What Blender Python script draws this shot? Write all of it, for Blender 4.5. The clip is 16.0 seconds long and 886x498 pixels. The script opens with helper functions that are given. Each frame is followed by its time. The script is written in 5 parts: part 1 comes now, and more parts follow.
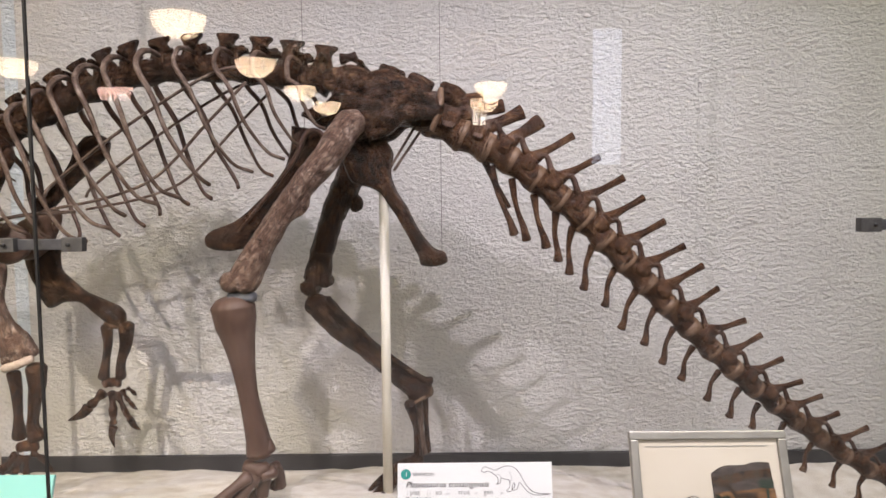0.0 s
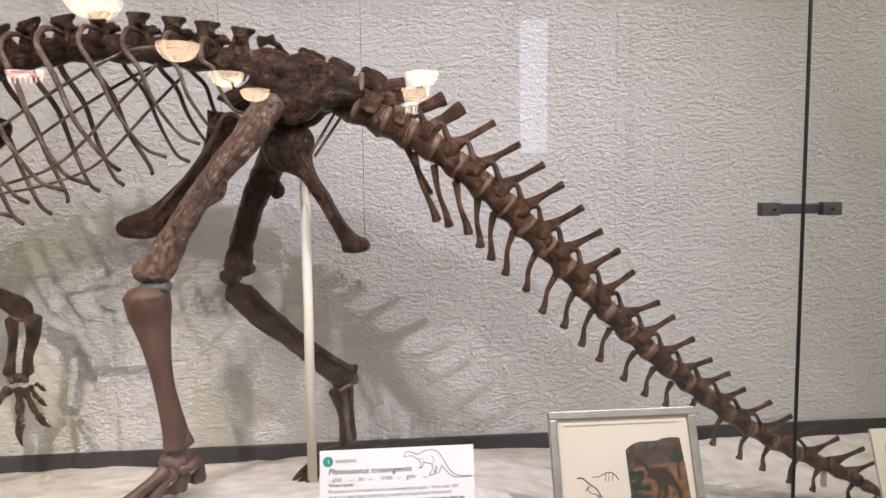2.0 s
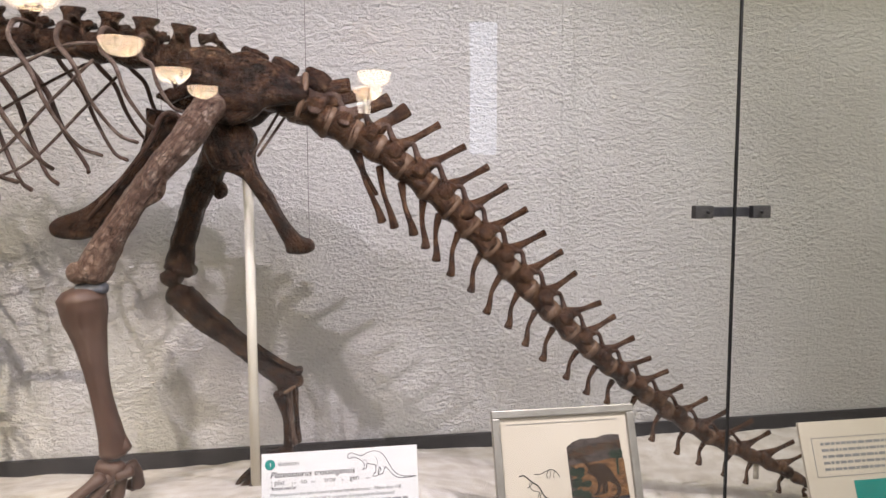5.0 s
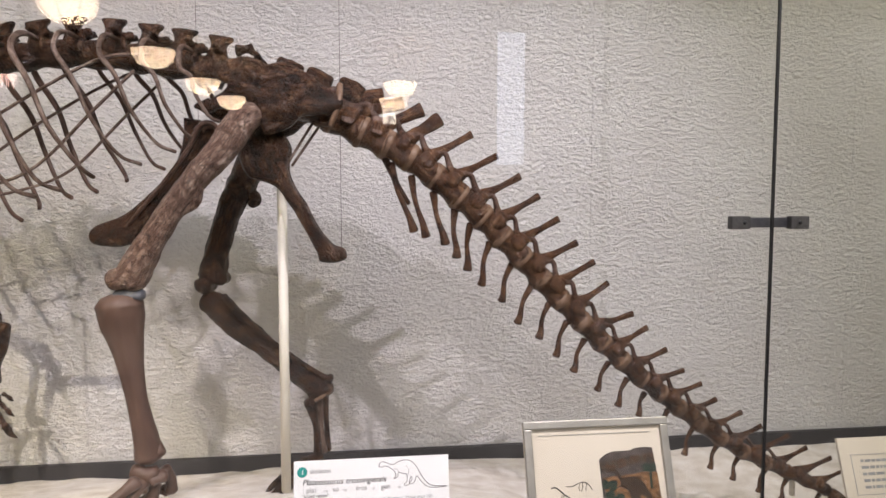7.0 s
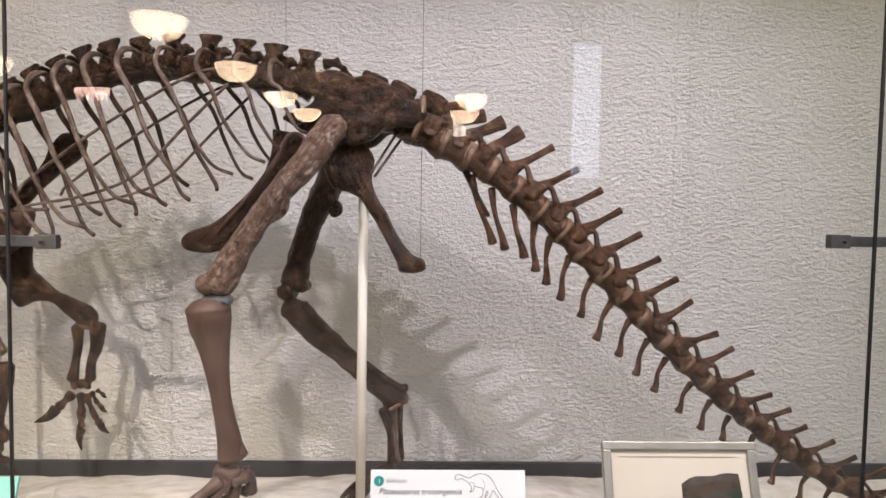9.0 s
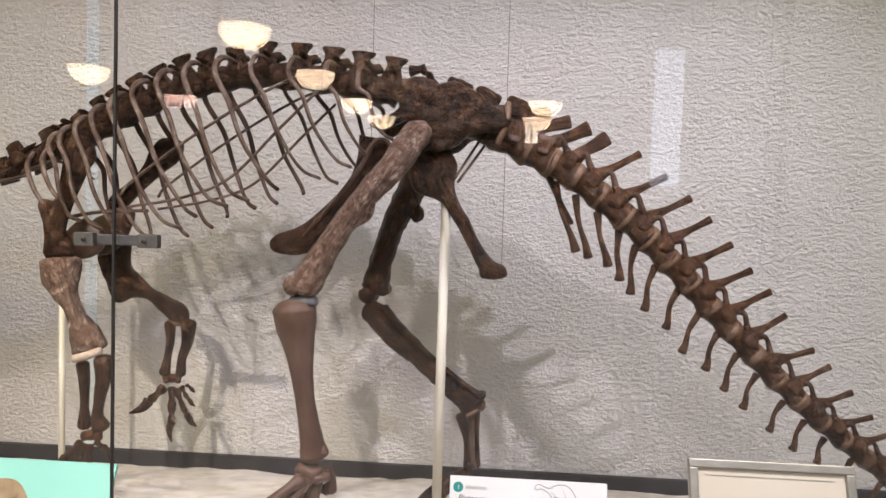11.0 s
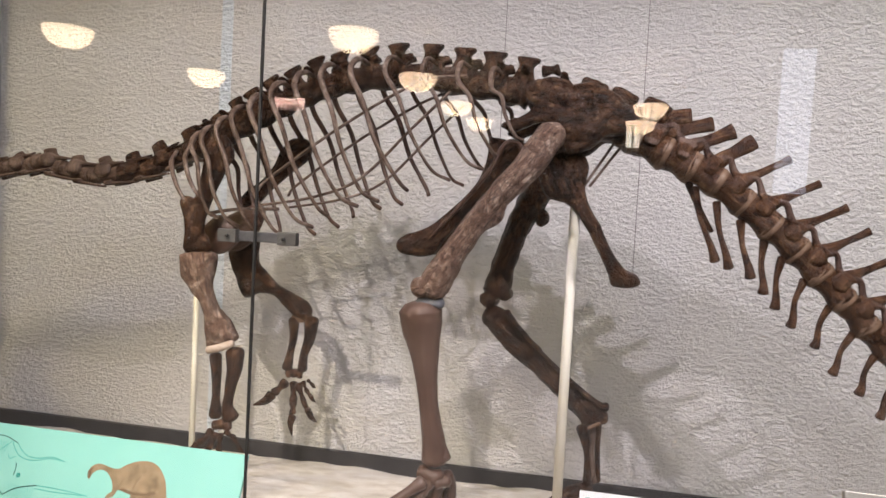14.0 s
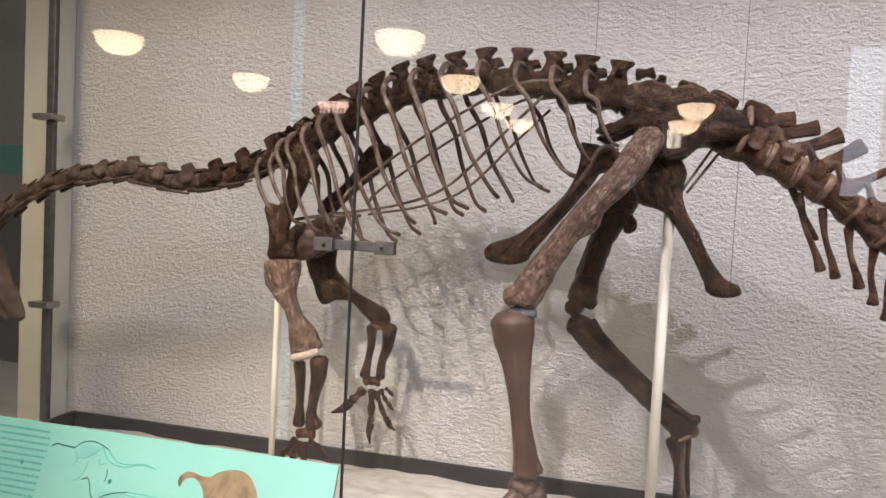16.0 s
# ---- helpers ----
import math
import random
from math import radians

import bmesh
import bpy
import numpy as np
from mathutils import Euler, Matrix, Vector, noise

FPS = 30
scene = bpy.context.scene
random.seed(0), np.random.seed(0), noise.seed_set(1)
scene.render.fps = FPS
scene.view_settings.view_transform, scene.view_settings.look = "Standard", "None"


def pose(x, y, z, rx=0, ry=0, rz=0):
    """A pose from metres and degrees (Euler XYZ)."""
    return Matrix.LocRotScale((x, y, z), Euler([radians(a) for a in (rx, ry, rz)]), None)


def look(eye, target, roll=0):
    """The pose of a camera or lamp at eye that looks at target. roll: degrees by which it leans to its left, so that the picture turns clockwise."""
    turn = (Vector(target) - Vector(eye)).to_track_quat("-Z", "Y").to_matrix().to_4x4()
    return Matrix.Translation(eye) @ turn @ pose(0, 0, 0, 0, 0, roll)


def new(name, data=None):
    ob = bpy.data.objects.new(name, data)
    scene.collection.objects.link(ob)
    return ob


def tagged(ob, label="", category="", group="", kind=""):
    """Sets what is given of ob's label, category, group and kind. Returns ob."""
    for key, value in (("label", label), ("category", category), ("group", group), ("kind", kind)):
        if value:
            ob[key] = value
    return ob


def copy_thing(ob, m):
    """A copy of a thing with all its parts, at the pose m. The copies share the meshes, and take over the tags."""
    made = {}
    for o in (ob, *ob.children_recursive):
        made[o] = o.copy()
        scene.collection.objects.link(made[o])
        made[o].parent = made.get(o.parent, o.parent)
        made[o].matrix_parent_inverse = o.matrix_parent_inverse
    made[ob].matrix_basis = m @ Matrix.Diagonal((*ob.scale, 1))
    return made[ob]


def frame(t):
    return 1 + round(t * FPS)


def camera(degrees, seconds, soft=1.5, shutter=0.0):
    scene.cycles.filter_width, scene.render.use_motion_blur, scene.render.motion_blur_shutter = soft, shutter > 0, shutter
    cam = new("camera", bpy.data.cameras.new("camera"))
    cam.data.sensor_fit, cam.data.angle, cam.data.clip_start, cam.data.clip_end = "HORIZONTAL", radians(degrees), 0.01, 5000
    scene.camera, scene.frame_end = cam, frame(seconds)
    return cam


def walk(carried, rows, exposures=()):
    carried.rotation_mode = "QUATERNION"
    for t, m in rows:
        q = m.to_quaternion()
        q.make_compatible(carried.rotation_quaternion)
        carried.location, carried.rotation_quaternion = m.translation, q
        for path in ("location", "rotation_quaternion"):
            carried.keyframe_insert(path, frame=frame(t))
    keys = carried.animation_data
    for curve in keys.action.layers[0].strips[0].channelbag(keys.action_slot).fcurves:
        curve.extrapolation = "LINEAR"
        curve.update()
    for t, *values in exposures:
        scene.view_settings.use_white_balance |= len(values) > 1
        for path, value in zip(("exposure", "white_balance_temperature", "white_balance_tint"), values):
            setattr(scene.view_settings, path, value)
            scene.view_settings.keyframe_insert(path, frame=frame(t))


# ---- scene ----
cam = camera(66.0, 16.0)
PATH = [
    (0, (0.034, 0.011, 1.571), (0.037, 2.006, 1.43), -0.5),
    (0.5, (0.036, 0.007, 1.565), (0.081, 2.001, 1.417), -0.5),
    (1, (0.044, 0.0, 1.564), (0.139, 1.992, 1.406), -0.5),
    (1.5, (0.058, 0.002, 1.562), (0.2, 1.99, 1.396), -0.5),
    (2, (0.081, 0.006, 1.558), (0.274, 1.989, 1.385), -0.5),
    (2.5, (0.098, 0.008, 1.555), (0.334, 1.986, 1.377), -0.4),
    (3, (0.114, 0.006, 1.553), (0.396, 1.978, 1.371), -0.4),
    (3.5, (0.12, 0.002, 1.556), (0.437, 1.968, 1.371), -0.4),
    (6, (0.098, -0.017, 1.566), (0.426, 1.95, 1.406), -0.1),
    (6.5, (0.088, -0.019, 1.568), (0.389, 1.953, 1.415), -0.0),
    (7, (0.08, -0.007, 1.559), (0.341, 1.971, 1.416), 0.1),
    (7.5, (0.068, -0.012, 1.561), (0.29, 1.971, 1.428), 0.3),
    (8, (0.043, -0.011, 1.565), (0.222, 1.977, 1.439), 0.6),
    (8.5, (0.035, -0.004, 1.563), (0.164, 1.989, 1.444), 0.8),
    (9, (0.028, 0.002, 1.558), (0.098, 1.997, 1.449), 1.0),
    (11.3, (-0.027, 0.006, 1.553), (-0.192, 1.997, 1.458), 2.1),
    (11.5, (-0.024, 0.015, 1.551), (-0.214, 2.004, 1.455), 2.3),
    (12, (-0.039, 0.016, 1.548), (-0.278, 1.999, 1.452), 2.5),
    (12.5, (-0.055, 0.019, 1.542), (-0.333, 1.997, 1.446), 2.7),
    (13, (-0.081, 0.022, 1.542), (-0.401, 1.994, 1.447), 2.9),
    (13.5, (-0.123, 0.026, 1.549), (-0.475, 1.993, 1.453), 3.0),
    (14, (-0.177, 0.037, 1.549), (-0.565, 1.996, 1.452), 3.1),
    (14.5, (-0.232, 0.043, 1.554), (-0.647, 1.997, 1.456), 3.1),
    (15, (-0.294, 0.045, 1.56), (-0.734, 1.993, 1.461), 3.1),
    (15.5, (-0.352, 0.045, 1.561), (-0.806, 1.99, 1.463), 3.1),
    (16, (-0.409, 0.035, 1.56), (-0.883, 1.975, 1.462), 3.0),
]
walk(cam, [(t, look(eye, target, roll)) for t, eye, target, roll in PATH])

from mathutils import geometry

# ---- light: spotlights and added fill lamps on the case, the bowls in the hall ----
world = bpy.data.worlds.new("world")
scene.world = world
world.use_nodes = True
world.node_tree.nodes["Background"].inputs[0].default_value = (0.9, 0.95, 1.0, 1)
world.node_tree.nodes["Background"].inputs[1].default_value = 0.1
scene.view_settings.exposure = 0.07


def spot(eye, target, watts, colour, degrees=70, radius=0.05, blend=0.6):
    lamp = bpy.data.lights.new("spotlight", "SPOT")
    lamp.energy, lamp.color, lamp.spot_size, lamp.spot_blend, lamp.shadow_soft_size = watts, colour, radians(degrees), blend, radius
    ob = new("spotlight", lamp)
    ob.matrix_world = look(eye, target)
    return ob


# one over the tail, one over the ribs, a narrow one far back on the forelimbs, two yellowish fills added to brighten
# the ends of the case
spot((1.55, 0.55, 4.05), (0.55, 3.5, 0.80), 440, (0.985, 0.89, 1.0), 66, 0.024, 1.0)
spot((-0.95, 0.5, 4.2), (-1.0, 3.4, 0.75), 360, (1.0, 0.89, 0.97), 84, 0.022, 1.0)
spot((-1.2, -3.3, 4.6), (-1.5, 3.5, 0.05), 1800, (1.0, 0.87, 0.73), 21, 0.022, 1.0)
spot((3.1, 0.3, 4.2), (2.5, 3.4, 2.1), 270, (1.0, 0.93, 0.60), 100, 0.1, 1.0)
spot((-3.3, 0.3, 3.8), (-2.5, 3.4, 0.5), 300, (1.0, 0.80, 0.40), 84, 0.3, 1.0)
# added area fills without a fixture, a narrow one before the case and a broad one over the visitors
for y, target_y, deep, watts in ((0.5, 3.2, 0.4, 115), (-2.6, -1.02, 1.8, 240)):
    field = bpy.data.lights.new("hall_fill", "AREA")
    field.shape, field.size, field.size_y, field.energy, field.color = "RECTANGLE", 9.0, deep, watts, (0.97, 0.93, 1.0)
    new("hall_fill", field).matrix_world = look((-0.2, y, 4.75), (-0.2, target_y, 0.4))

# ---- materials ----


def material(name, stops, scale=8.0, rough=0.5, bump=0.0, bump_scale=40.0, metal=0.0, stretch=(1, 1, 1), spread=None, detail=6.0, depth=0.01, coat=0.0):
    """A surface whose colour wanders between the stops over noise, with fine relief."""
    m = bpy.data.materials.new(name)
    m.use_nodes = True
    nt = m.node_tree
    b = nt.nodes["Principled BSDF"]
    b.inputs["Metallic"].default_value = metal
    b.inputs["Coat Weight"].default_value = coat
    b.inputs["Specular IOR Level"].default_value = 0.3
    co = nt.nodes.new("ShaderNodeTexCoord")
    mp = nt.nodes.new("ShaderNodeMapping")
    mp.inputs["Scale"].default_value = stretch
    nt.links.new(co.outputs["Object"], mp.inputs["Vector"])
    n1 = nt.nodes.new("ShaderNodeTexNoise")
    n1.inputs["Scale"].default_value, n1.inputs["Detail"].default_value, n1.inputs["Roughness"].default_value = scale, detail, 0.62
    nt.links.new(mp.outputs[0], n1.inputs["Vector"])
    ramp = nt.nodes.new("ShaderNodeValToRGB")
    lo, hi = spread or (0.32, 0.68)
    el = ramp.color_ramp.elements
    el[0].position, el[1].position = lo, hi
    el[0].color, el[1].color = (*stops[0], 1), (*stops[-1], 1)
    for i, c in enumerate(stops[1:-1]):
        e = el.new(lo + (hi - lo) * (i + 1) / (len(stops) - 1))
        e.color = (*c, 1)
    nt.links.new(n1.outputs["Fac"], ramp.inputs["Fac"])
    colour = ramp.outputs["Color"]
    mr = nt.nodes.new("ShaderNodeMapRange")
    mr.inputs["To Min"].default_value, mr.inputs["To Max"].default_value = max(0.02, rough - 0.12), min(1.0, rough + 0.12)
    n2 = nt.nodes.new("ShaderNodeTexNoise")
    n2.inputs["Scale"].default_value, n2.inputs["Detail"].default_value = bump_scale, 5
    nt.links.new(mp.outputs[0], n2.inputs["Vector"])
    nt.links.new(n2.outputs["Fac"], mr.inputs["Value"])
    nt.links.new(mr.outputs[0], b.inputs["Roughness"])
    height = n2.outputs["Fac"]
    nt.links.new(colour, b.inputs["Base Color"])
    if bump:
        bp = nt.nodes.new("ShaderNodeBump")
        bp.inputs["Strength"].default_value, bp.inputs["Distance"].default_value = bump, depth
        nt.links.new(height, bp.inputs["Height"])
        nt.links.new(bp.outputs[0], b.inputs["Normal"])
    return m


def bone(name, stops, rough, relief, cracks, patch=20.0):
    """Fossil bone: stained in patches, striped along its length, finely pitted, cracked across and along."""
    m = bpy.data.materials.new(name)
    m.use_nodes = True
    nt = m.node_tree
    b = nt.nodes["Principled BSDF"]
    b.inputs["Specular IOR Level"].default_value = 0.30

    def add(kind, **values):
        n = nt.nodes.new(kind)
        for k, v in values.items():
            n.inputs[k].default_value = v
        return n

    def calc(op, a, c, d=None):
        n = nt.nodes.new("ShaderNodeMath")
        n.operation = op
        for k, v in enumerate((a, c, d)):
            if v is None:
                continue
            if isinstance(v, (int, float)):
                n.inputs[k].default_value = v
            else:
                nt.links.new(v, n.inputs[k])
        return n.outputs[0]

    co, info = nt.nodes.new("ShaderNodeTexCoord"), nt.nodes.new("ShaderNodeObjectInfo")
    shift = add("ShaderNodeCombineXYZ")
    nt.links.new(calc("MULTIPLY", info.outputs["Random"], 37.0), shift.inputs[2])
    lain = nt.nodes.new("ShaderNodeVectorMath")
    nt.links.new(co.outputs["UV"], lain.inputs[0])
    nt.links.new(shift.outputs[0], lain.inputs[1])

    def noise_at(vector, size, scale, detail, harsh, warp=0.0):
        mp = nt.nodes.new("ShaderNodeMapping")
        mp.inputs["Scale"].default_value = size
        nt.links.new(vector, mp.inputs["Vector"])
        n = add("ShaderNodeTexNoise", Scale=scale, Detail=detail, Roughness=harsh, Distortion=warp)
        nt.links.new(mp.outputs[0], n.inputs["Vector"])
        return n

    blot = noise_at(co.outputs["Object"], (1, 1, 1), patch, 6, 0.6, 0.5)
    stripe = noise_at(lain.outputs[0], (1.0, 0.14, 1.0), 95, 5, 0.65, 0.6)
    grain = noise_at(co.outputs["Object"], (1, 1, 1), 170, 6, 0.7)
    # colour: patches first, stripes and pitting over them
    tone = calc("MULTIPLY_ADD", stripe.outputs["Fac"], 0.34, calc("MULTIPLY", blot.outputs["Fac"], 0.52))
    tone = calc("MULTIPLY_ADD", grain.outputs["Fac"], 0.26, tone)
    ramp = nt.nodes.new("ShaderNodeValToRGB")
    el, lo, hi = ramp.color_ramp.elements, 0.46, 0.69
    el[0].position, el[1].position = lo, hi
    el[0].color, el[1].color = (*stops[0], 1), (*stops[-1], 1)
    for i, c in enumerate(stops[1:-1]):
        el.new(lo + (hi - lo) * (i + 1) / (len(stops) - 1)).color = (*c, 1)
    nt.links.new(tone, ramp.inputs["Fac"])
    # plates of surface bone, longer than broad, parted by dark cracks
    bent = nt.nodes.new("ShaderNodeVectorMath")
    bent.operation = "MULTIPLY_ADD"
    bent.inputs[1].default_value = (0.02, 0.06, 0.0)
    nt.links.new(blot.outputs["Color"], bent.inputs[0])
    nt.links.new(lain.outputs[0], bent.inputs[2])
    mp = nt.nodes.new("ShaderNodeMapping")
    mp.inputs["Scale"].default_value = (1.0, 0.62, 1.0)
    nt.links.new(bent.outputs[0], mp.inputs["Vector"])
    plates = add("ShaderNodeTexVoronoi", Scale=44.0)
    plates.feature = "DISTANCE_TO_EDGE"
    nt.links.new(mp.outputs[0], plates.inputs["Vector"])
    edge = nt.nodes.new("ShaderNodeMapRange")
    edge.inputs["From Max"].default_value = 0.09
    nt.links.new(plates.outputs["Distance"], edge.inputs["Value"])
    # cracks only where the patches let them through
    some = nt.nodes.new("ShaderNodeMapRange")
    some.inputs["From Min"].default_value, some.inputs["From Max"].default_value = 0.42, 0.56
    some.inputs["To Max"].default_value = cracks
    nt.links.new(blot.outputs["Fac"], some.inputs["Value"])
    keep = calc("SUBTRACT", 1.0, calc("MULTIPLY", some.outputs[0], calc("SUBTRACT", 1.0, edge.outputs[0])))
    tint = nt.nodes.new("ShaderNodeMix")
    tint.data_type, tint.blend_type = "RGBA", "MULTIPLY"
    tint.inputs["Factor"].default_value = 0.8
    nt.links.new(ramp.outputs["Color"], tint.inputs["A"])
    nt.links.new(keep, tint.inputs["B"])
    nt.links.new(tint.outputs["Result"], b.inputs["Base Color"])
    shine = nt.nodes.new("ShaderNodeMapRange")
    shine.inputs["From Min"].default_value, shine.inputs["From Max"].default_value = 0.3, 0.7
    shine.inputs["To Min"].default_value, shine.inputs["To Max"].default_value = rough - 0.10, rough + 0.16
    nt.links.new(grain.outputs["Fac"], shine.inputs["Value"])
    nt.links.new(shine.outputs[0], b.inputs["Roughness"])
    height = calc("MULTIPLY_ADD", stripe.outputs["Fac"], 0.5, calc("MULTIPLY_ADD", grain.outputs["Fac"], 0.6, calc("MULTIPLY", keep, 0.5)))
    height = calc("MULTIPLY_ADD", blot.outputs["Fac"], 1.3, height)
    bp = nt.nodes.new("ShaderNodeBump")
    bp.inputs["Strength"].default_value, bp.inputs["Distance"].default_value = 0.75 * relief, 0.010
    nt.links.new(height, bp.inputs["Height"])
    nt.links.new(bp.outputs[0], b.inputs["Normal"])
    return m


def stucco(name="stucco", low=(0.62, 0.60, 0.585), high=(0.70, 0.685, 0.675)):
    m = bpy.data.materials.new(name)
    m.use_nodes = True
    nt = m.node_tree
    b = nt.nodes["Principled BSDF"]
    b.inputs["Roughness"].default_value = 0.9
    b.inputs["Specular IOR Level"].default_value = 0.25
    co = nt.nodes.new("ShaderNodeTexCoord")
    mp = nt.nodes.new("ShaderNodeMapping")
    mp.inputs["Scale"].default_value = (1.0, 1.0, 1.7)
    mp.inputs["Rotation"].default_value = (0, radians(14), 0)
    nt.links.new(co.outputs["Object"], mp.inputs["Vector"])
    big = nt.nodes.new("ShaderNodeTexNoise")
    big.inputs["Scale"].default_value, big.inputs["Detail"].default_value = 1.6, 5
    nt.links.new(co.outputs["Object"], big.inputs["Vector"])
    ramp = nt.nodes.new("ShaderNodeValToRGB")
    ramp.color_ramp.elements[0].position, ramp.color_ramp.elements[1].position = 0.3, 0.7
    ramp.color_ramp.elements[0].color, ramp.color_ramp.elements[1].color = (*low, 1), (*high, 1)
    nt.links.new(big.outputs["Fac"], ramp.inputs["Fac"])
    nt.links.new(ramp.outputs[0], b.inputs["Base Color"])
    swirl = nt.nodes.new("ShaderNodeTexNoise")
    swirl.inputs["Scale"].default_value, swirl.inputs["Detail"].default_value, swirl.inputs["Roughness"].default_value = 37, 5.0, 0.60
    swirl.inputs["Distortion"].default_value = 0.35
    nt.links.new(mp.outputs[0], swirl.inputs["Vector"])
    fine = nt.nodes.new("ShaderNodeTexNoise")
    fine.inputs["Scale"].default_value, fine.inputs["Detail"].default_value = 120, 5
    nt.links.new(co.outputs["Object"], fine.inputs["Vector"])
    edge = nt.nodes.new("ShaderNodeValToRGB")
    edge.color_ramp.elements[0].position, edge.color_ramp.elements[1].position = 0.34, 0.72
    nt.links.new(swirl.outputs["Fac"], edge.inputs["Fac"])
    add = nt.nodes.new("ShaderNodeMath")
    add.operation = "MULTIPLY_ADD"
    add.inputs[1].default_value = 0.65
    nt.links.new(fine.outputs["Fac"], add.inputs[0])
    nt.links.new(edge.outputs[0], add.inputs[2])
    bp = nt.nodes.new("ShaderNodeBump")
    bp.inputs["Strength"].default_value, bp.inputs["Distance"].default_value = 1.0, 0.019
    nt.links.new(add.outputs[0], bp.inputs["Height"])
    nt.links.new(bp.outputs[0], b.inputs["Normal"])
    return m


def glow(name, colour, strength):
    m = bpy.data.materials.new(name)
    m.use_nodes = True
    b = m.node_tree.nodes["Principled BSDF"]
    b.inputs["Base Color"].default_value = (*colour, 1)
    b.inputs["Emission Color"].default_value = (*colour, 1)
    b.inputs["Emission Strength"].default_value = strength
    return m


def glass_material():
    m = bpy.data.materials.new("case_glass")
    m.use_nodes = True
    nt = m.node_tree
    nt.nodes.remove(nt.nodes["Principled BSDF"])
    clear, shine, mix = nt.nodes.new("ShaderNodeBsdfTransparent"), nt.nodes.new("ShaderNodeBsdfGlossy"), nt.nodes.new("ShaderNodeMixShader")
    clear.inputs[0].default_value = (0.985, 0.995, 0.99, 1)
    shine.inputs["Roughness"].default_value = 0.0
    lw, power, fac = nt.nodes.new("ShaderNodeLayerWeight"), nt.nodes.new("ShaderNodeMath"), nt.nodes.new("ShaderNodeMath")
    lw.inputs[0].default_value = 0.5
    power.operation, power.inputs[1].default_value = "POWER", 5.0
    fac.operation, fac.inputs[1].default_value, fac.inputs[2].default_value = "MULTIPLY_ADD", 0.9, 0.042
    nt.links.new(lw.outputs["Facing"], power.inputs[0])
    nt.links.new(power.outputs[0], fac.inputs[0])
    nt.links.new(fac.outputs[0], mix.inputs[0])
    nt.links.new(clear.outputs[0], mix.inputs[1])
    nt.links.new(shine.outputs[0], mix.inputs[2])
    nt.links.new(mix.outputs[0], nt.nodes["Material Output"].inputs[0])
    return m


BONE = bone("fossil_bone", [(0.0030, 0.0011, 0.0006), (0.022, 0.0088, 0.0042), (0.062, 0.0290, 0.0145), (0.165, 0.100, 0.060)], 0.23, 1.3, 0.7)
BONE_TAIL = bone("tail_bone", [(0.010, 0.0038, 0.0019), (0.044, 0.0180, 0.0082), (0.100, 0.0480, 0.0230), (0.195, 0.117, 0.068)], 0.25, 1.1, 0.5)
BONE_LAMINA = bone("smooth_bone", [(0.022, 0.0100, 0.0062), (0.066, 0.036, 0.025), (0.150, 0.098, 0.078)], 0.27, 0.8, 0.2)
BONE_WORN = bone("worn_bone", [(0.030, 0.0130, 0.0080), (0.115, 0.066, 0.046), (0.225, 0.152, 0.115), (0.46, 0.37, 0.31)], 0.38, 1.3, 0.9, patch=30)
BONE_CAST = bone("cast_bone", [(0.040, 0.0195, 0.0130), (0.074, 0.042, 0.031), (0.115, 0.074, 0.058)], 0.36, 0.4, 0.1, patch=5)
BONE_RIB = bone("rib_bone", [(0.032, 0.0165, 0.0105), (0.115, 0.077, 0.058), (0.28, 0.22, 0.185)], 0.30, 0.8, 0.3)
BONE_GREY = bone("neck_bone", [(0.022, 0.012, 0.0085), (0.070, 0.041, 0.029), (0.19, 0.135, 0.105)], 0.38, 0.9, 0.5)
FILLER = material("plaster_filler", [(0.090, 0.050, 0.030), (0.185, 0.120, 0.080)], 40, 0.5, 0.4, 90, depth=0.005)
PLASTER = material("joint_plaster", [(0.30, 0.225, 0.18), (0.45, 0.37, 0.31)], 45, 0.6, 0.5, 90, depth=0.006)
BLUE_FILL = material("blue_grey_filler", [(0.05, 0.055, 0.07), (0.16, 0.165, 0.185)], 25, 0.5, 0.3, 90, depth=0.004)
STUCCO = stucco()
STUCCO_BLUE = stucco("pale_blue_stucco", (0.66, 0.72, 0.78), (0.74, 0.80, 0.86))
SAND = material("pale_sand", [(0.50, 0.445, 0.38), (0.63, 0.58, 0.52), (0.72, 0.685, 0.645)], 11, 0.9, 0.9, 120, depth=0.012)
CHARCOAL = material("charcoal_board", [(0.016, 0.015, 0.016), (0.03, 0.028, 0.029)], 6, 0.55, 0.1, 60)
WHITE_POLE = material("cream_enamel", [(0.62, 0.58, 0.48), (0.70, 0.67, 0.58)], 5, 0.35, 0.05, 40)
STEEL = material("brushed_steel", [(0.30, 0.29, 0.28), (0.42, 0.41, 0.40)], 30, 0.38, 0.1, 200, metal=1.0, stretch=(1, 1, 6))
DARK_STEEL = material("dark_steel", [(0.10, 0.10, 0.11), (0.16, 0.16, 0.17)], 30, 0.4, 0.1, 200, metal=0.8)
CLAMP_GREY = material("clamp_grey", [(0.070, 0.067, 0.067), (0.11, 0.107, 0.104)], 30, 0.45, 0.1, 200, metal=0.5)
RUBBER = material("black_silicone", [(0.008, 0.008, 0.008), (0.018, 0.018, 0.018)], 20, 0.5, 0.0)
PEWTER = material("pewter_frame", [(0.30, 0.285, 0.25), (0.40, 0.38, 0.335)], 14, 0.42, 0.1, 160, metal=0.55)
PAPER = material("white_paper", [(0.74, 0.74, 0.73), (0.80, 0.80, 0.79)], 3, 0.6, 0.0)
CREAM = material("cream_mat", [(0.56, 0.50, 0.40), (0.62, 0.56, 0.46)], 3, 0.7, 0.0)
